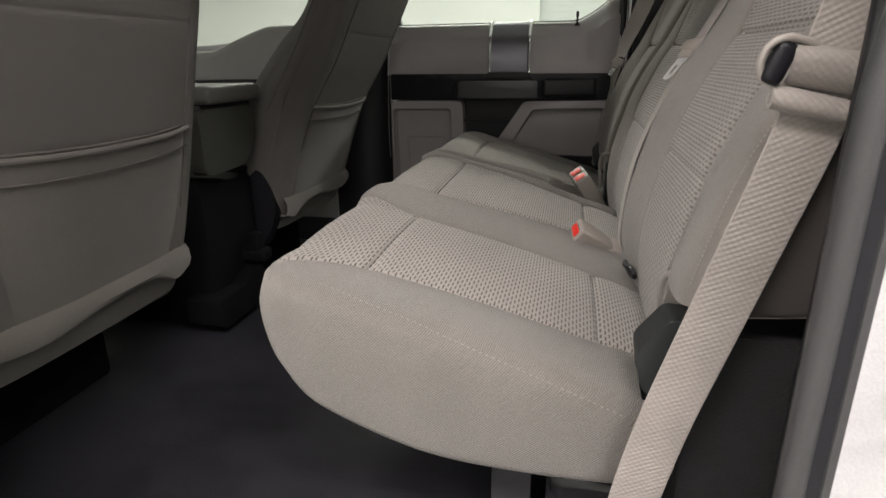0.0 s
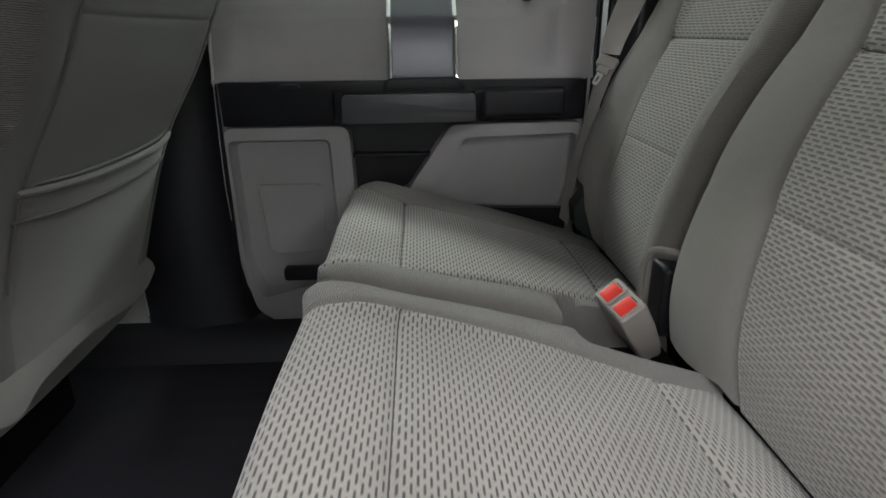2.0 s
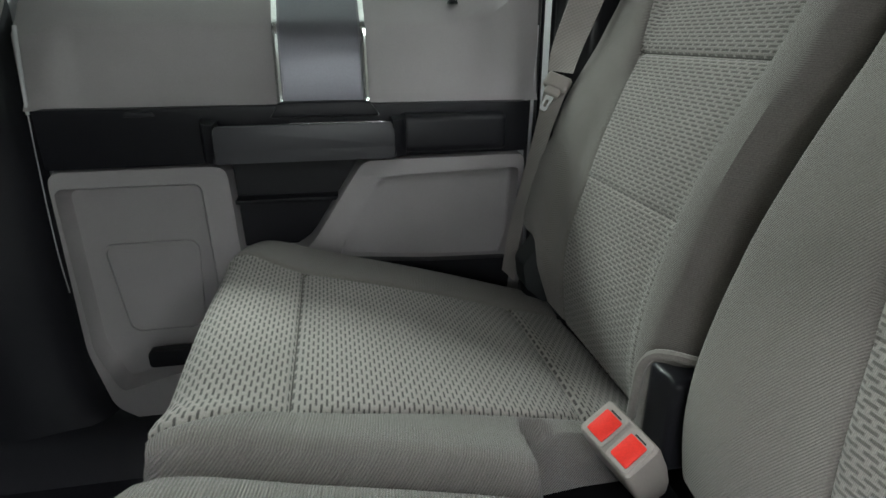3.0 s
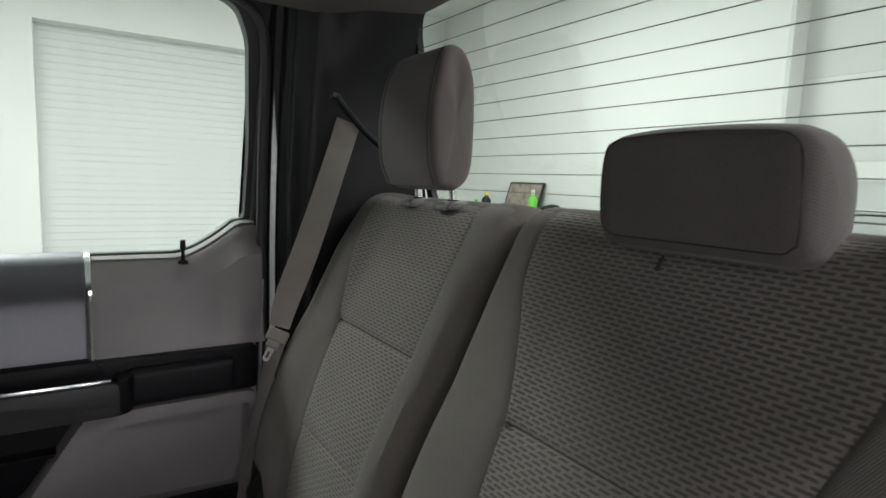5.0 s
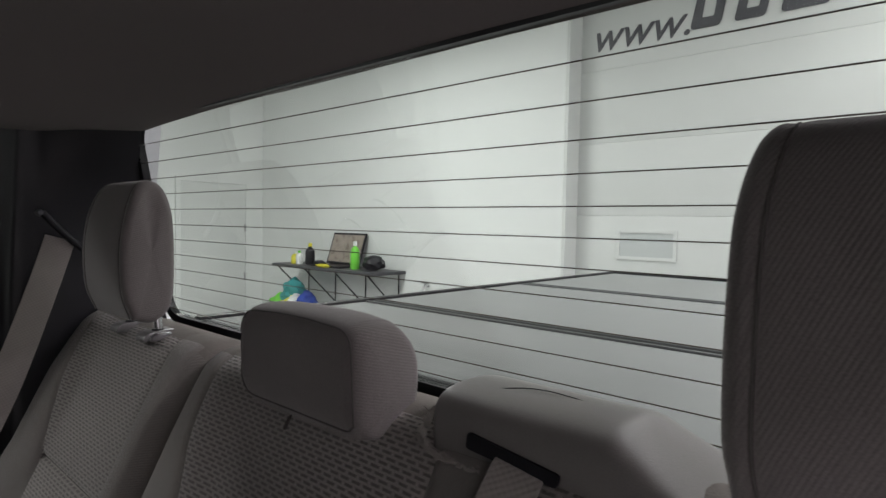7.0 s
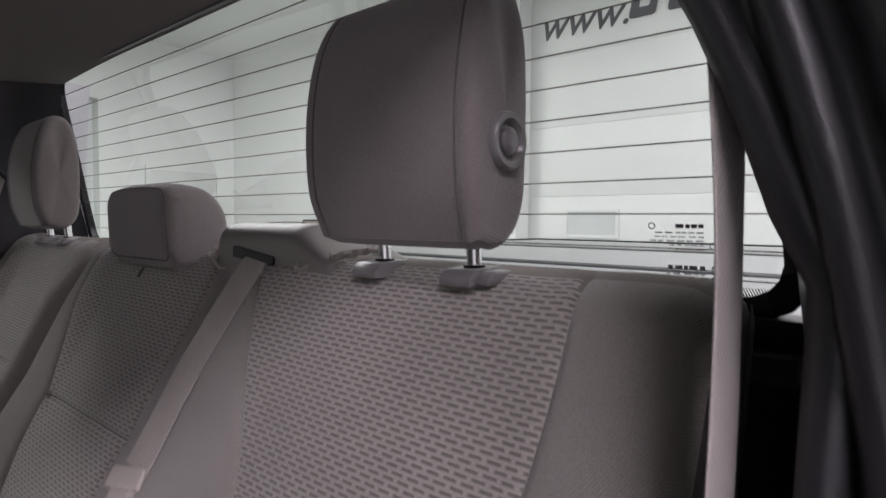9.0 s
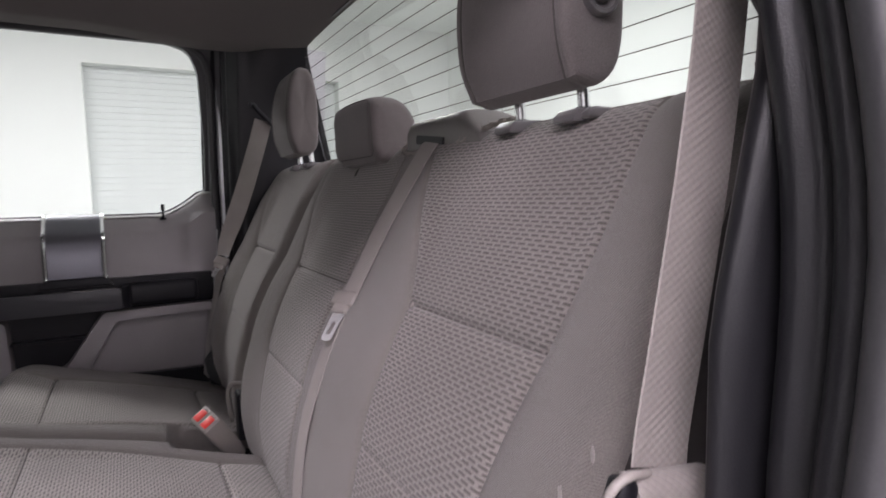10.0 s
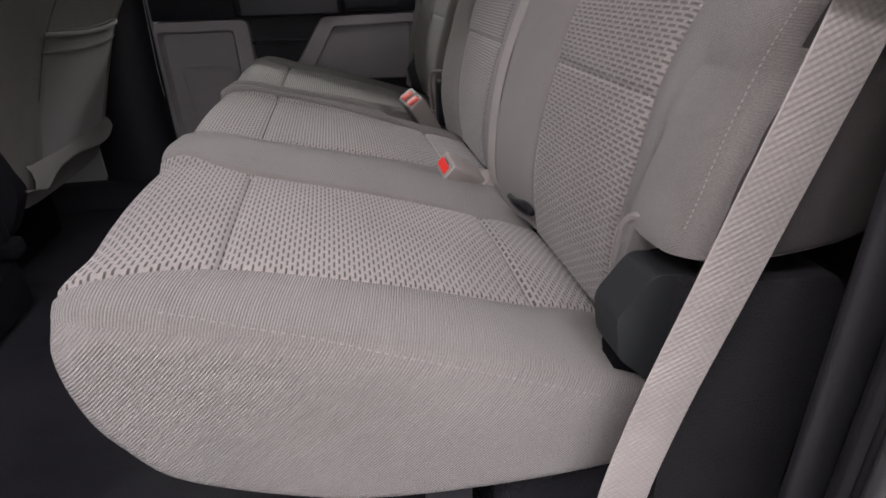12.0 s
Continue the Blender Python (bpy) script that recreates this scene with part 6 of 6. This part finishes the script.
    bm = bmesh.new()
    box(bm, (keys[7][0] - 0.05, yc, 1.10), (0.09, 0.24, 0.16), 0.035, 4)
    part("headrest", bm, M_FRONTCLOTH, s)
    for y in (yc - 0.06, yc + 0.06):
        bm = bmesh.new()
        tube(bm, [(keys[7][0] - 0.04, y, 0.96), (keys[7][0] - 0.05, y, 1.06)], 0.006, 0.02, 10)
        part("post", bm, M_CHROME, s)


front_seat(DRIVER, 0.0, -0.70, -0.195, -0.215, "taupe cloth driver seat seen from behind with map pocket")
front_seat(PASSENGER, 0.04, 0.145, 0.65, 0.160, "taupe cloth passenger seat seen from behind with map pocket")


def console():
    c = thing("centre_console", (-1.05, 0.0, 0.03), "folded centre seat console with pale lid and dark body", "console")
    bm = bmesh.new()
    box(bm, (-1.08, -0.003, 0.568), (0.40, 0.21, 0.038), 0.014, 3)
    part("lid", bm, M_LID, c, "pale taupe padded lid")
    bm = bmesh.new()
    box(bm, (-1.10, 0.0, 0.535), (0.38, 0.2, 0.03), 0.006)
    part("lid_gap", bm, M_BLACK, c)
    bm = bmesh.new()
    prism(bm, rounded([(-0.125, 0.40), (0.04, 0.405), (0.088, 0.45), (0.098, 0.54), (-0.125, 0.54)], 0.025, 4), -0.94, -0.90, 0.012, 3, plane="yz")
    part("rear_panel", bm, M_OLIVE, c, "dark olive grey rear panel")
    bm = bmesh.new()
    box(bm, (-1.12, 0.0, 0.475), (0.33, 0.18, 0.12), 0.02)
    part("body", bm, M_OLIVE, c)
    bm = bmesh.new()
    box(bm, (-1.12, 0.01, 0.2), (0.36, 0.22, 0.34), 0.02)
    part("base", bm, M_BASE, c, "black plastic base")
    bm = bmesh.new()
    box(bm, (-0.93, 0.055, 0.17), (0.10, 0.045, 0.035), 0.012, 3)
    box(bm, (-0.91, 0.05, 0.205), (0.03, 0.03, 0.05), 0.008, 3)
    part("bracket", bm, M_BASE, c)
    bm = bmesh.new()
    prism(bm, rounded([(-0.14, 0.05), (0.07, 0.05), (0.06, 0.15), (0.0, 0.135), (-0.03, 0.12), (-0.14, 0.125)], 0.02, 3), -0.99, -0.90, 0.008, 2, plane="yz")
    part("duct", bm, M_BASE, c, "black plastic duct")


console()


# ---------------------------------------------------------------- garage shelf
def garage_shelf():
    sy, sz = 4.70, 0.53
    s = thing("wall_shelf", (X_BACK, sy, sz), "dark wall shelf on thin wire brackets", "shelf")
    bm = bmesh.new()
    box(bm, (X_BACK - 0.24, sy, sz), (0.48, 1.78, 0.035), 0.004)
    part("board", bm, M_PULL, s)
    for y in (sy - 0.8, sy - 0.27, sy + 0.27, sy + 0.8):
        bm = bmesh.new()
        for a, b in (((X_BACK - 0.015, y, sz), (X_BACK - 0.015, y, sz - 0.42)), ((X_BACK - 0.45, y, sz - 0.02), (X_BACK - 0.015, y, sz - 0.42)), ((X_BACK - 0.45, y, sz - 0.02), (X_BACK - 0.01, y, sz - 0.02))):
            tube(bm, [a, b], 0.008, 1, 6, False)
        part("bracket", bm, M_BLACK, s)
    top = sz + 0.016
    lap = thing("laptop", (X_BACK - 0.22, sy - 0.02, top), "open dark laptop with a brownish screen on the shelf", "laptop")
    bm = bmesh.new()
    box(bm, (X_BACK - 0.25, sy - 0.02, top + 0.012), (0.30, 0.50, 0.022), 0.004)
    part("keyboard", bm, M_BLACK, lap)
    bm = bmesh.new()
    r = Euler((0, radians(18), 0)).to_matrix()
    box(bm, (X_BACK - 0.085, sy - 0.015, top + 0.20), (0.016, 0.58, 0.37), 0.004, 2, r)
    scr = part("lid", bm, M_BLACK, lap)
    bm = bmesh.new()
    box(bm, Vector((X_BACK - 0.085, sy - 0.015, top + 0.20)) + r @ Vector((-0.010, 0, 0)), (0.002, 0.535, 0.32), 0, 2, r)
    part("screen", bm, plain("laptop_screen", (0.30, 0.25, 0.21), 0.3, stain=0.3, stain_scale=14), scr)
    def bottle(name, label, x, y, z, r, h, mat_, cap):
        b = thing(name, (x, y, z), label, "bottle", "bottles on the shelf")
        bm = bmesh.new()
        prof = [(r * 0.9, 0), (r, 0.01), (r, h * 0.62), (r * 0.75, h * 0.74), (r * 0.35, h * 0.8), (r * 0.35, h * 0.86)]
        loft(bm, [[(x + q * math.cos(a), y + q * math.sin(a), z + k) for a in np.linspace(0, 2 * math.pi, 14, endpoint=False)] for q, k in prof], closed=True, caps=True)
        part("body", bm, mat_, b)
        bm = bmesh.new()
        bmesh.ops.create_cone(bm, cap_ends=True, segments=12, radius1=r * 0.42, radius2=r * 0.4, depth=h * 0.16, matrix=Matrix.Translation((x, y, z + h * 0.92)))
        part("cap", bm, cap, b)
    green = plain("bright_green_plastic", (0.16, 0.62, 0.05), 0.4)
    yellow = plain("yellow_plastic", (0.75, 0.68, 0.05), 0.45)
    teal = plain("teal_cloth", (0.05, 0.32, 0.32), 0.9)
    blue = plain("blue_cloth", (0.02, 0.06, 0.35), 0.9)
    clear = plain("clear_tub_plastic", (0.62, 0.66, 0.64), 0.3)
    bottle("spray_bottle", "bright green bottle with pale cap", X_BACK - 0.30, sy - 0.42, top, 0.05, 0.30, green, M_WALL)
    bottle("spray_bottle", "dark bottle with yellow label", X_BACK - 0.28, sy + 0.41, top, 0.055, 0.25, M_BLACK, yellow)
    bottle("spray_bottle", "small pale bottle with green cap", X_BACK - 0.35, sy + 0.52, top, 0.04, 0.16, M_WALL, green)
    bottle("spray_bottle", "squat yellow bottle with white cap", X_BACK - 0.33, sy + 0.63, top, 0.05, 0.14, yellow, M_WALL)
    for nm, lb, c, sz_, m in (("power_tool", "dark hand tool lying on the shelf", (X_BACK - 0.25, sy - 0.66, top + 0.07), (0.2, 0.26, 0.14), M_BLACK), ("rag", "crumpled dark rag on the shelf", (X_BACK - 0.36, sy + 0.12, top + 0.03), (0.12, 0.16, 0.06), M_DARK), ("brush", "yellow brush lying on the shelf", (X_BACK - 0.42, sy - 0.02, top + 0.018), (0.05, 0.24, 0.035), yellow)):
        bm = bmesh.new()
        bmesh.ops.create_icosphere(bm, subdivisions=3, radius=0.5)
        for v in bm.verts:
            q = v.co.copy()
            v.co = Vector((q.x * sz_[0], q.y * sz_[1], max(-0.5, q.z * 1.1) * sz_[2])) * (1 + 0.35 * noise.noise(q * 4 + Vector(c))) + Vector(c)
        ob = part(nm, bm, m, None, lb, category=nm.replace("_", " "))
        lowest = min(v.co.z for v in ob.data.vertices)
        ob.location.z = top - lowest
    # tub of cleaning cloths on a low cabinet
    cab = thing("cabinet", (X_BACK - 0.35, sy + 0.55, GROUND), "low white cabinet under the shelf", "cabinet")
    cz = -0.16
    bm = bmesh.new()
    box(bm, (X_BACK - 0.33, sy + 0.55, (GROUND + cz) / 2), (0.6, 0.9, cz - GROUND), 0.006)
    part("body", bm, M_WALL, cab)
    tub = thing("plastic_tub", (X_BACK - 0.36, sy + 0.55, cz), "clear plastic tub full of cloths and bottles", "tub")
    bm = bmesh.new()
    tx, ty = X_BACK - 0.36, sy + 0.55
    rows = []
    for k, z in ((0.85, cz), (1.0, cz + 0.24), (1.06, cz + 0.25), (1.0, cz + 0.235), (0.84, cz + 0.012)):
        rows.append([(tx + x * k, ty + y * k, z) for x, y in rounded([(-0.2, -0.38), (0.2, -0.38), (0.2, 0.38), (-0.2, 0.38)], 0.06, 3)])
    loft(bm, rows, closed=True, caps=True)
    part("tub", bm, clear, tub)
    rng = random.Random(5)
    for m, c in ((teal, (0, 0.1, 0.34)), (blue, (0.02, -0.16, 0.31)), (green, (-0.05, 0.24, 0.27)), (yellow, (-0.08, 0.0, 0.25)), (teal, (0.0, 0.05, 0.45)), (blue, (0.0, -0.25, 0.26)), (M_WALL, (-0.08, -0.07, 0.27))):
        bm = bmesh.new()
        bmesh.ops.create_icosphere(bm, subdivisions=3, radius=0.12)
        for v in bm.verts:
            v.co = v.co * (1 + 0.5 * noise.noise(v.co * 14 + Vector((rng.random(), 0, 0)))) + Vector((tx + c[0], ty + c[1], cz + c[2] - 0.04))
        part("cloth", bm, m, tub)
    for y, z in ((3.48, 0.42), (2.63, 0.46)):
        h = thing("wall_hook", (X_BACK, y, z), "small steel tap on the white wall", "wall fitting")
        bm = bmesh.new()
        tube(bm, [(X_BACK, y, z), (X_BACK - 0.06, y, z), (X_BACK - 0.09, y, z - 0.05)], 0.014, 0.02, 8)
        box(bm, (X_BACK - 0.05, y, z + 0.03), (0.02, 0.09, 0.02), 0.004)
        part("spout", bm, M_STEEL, h)


garage_shelf()
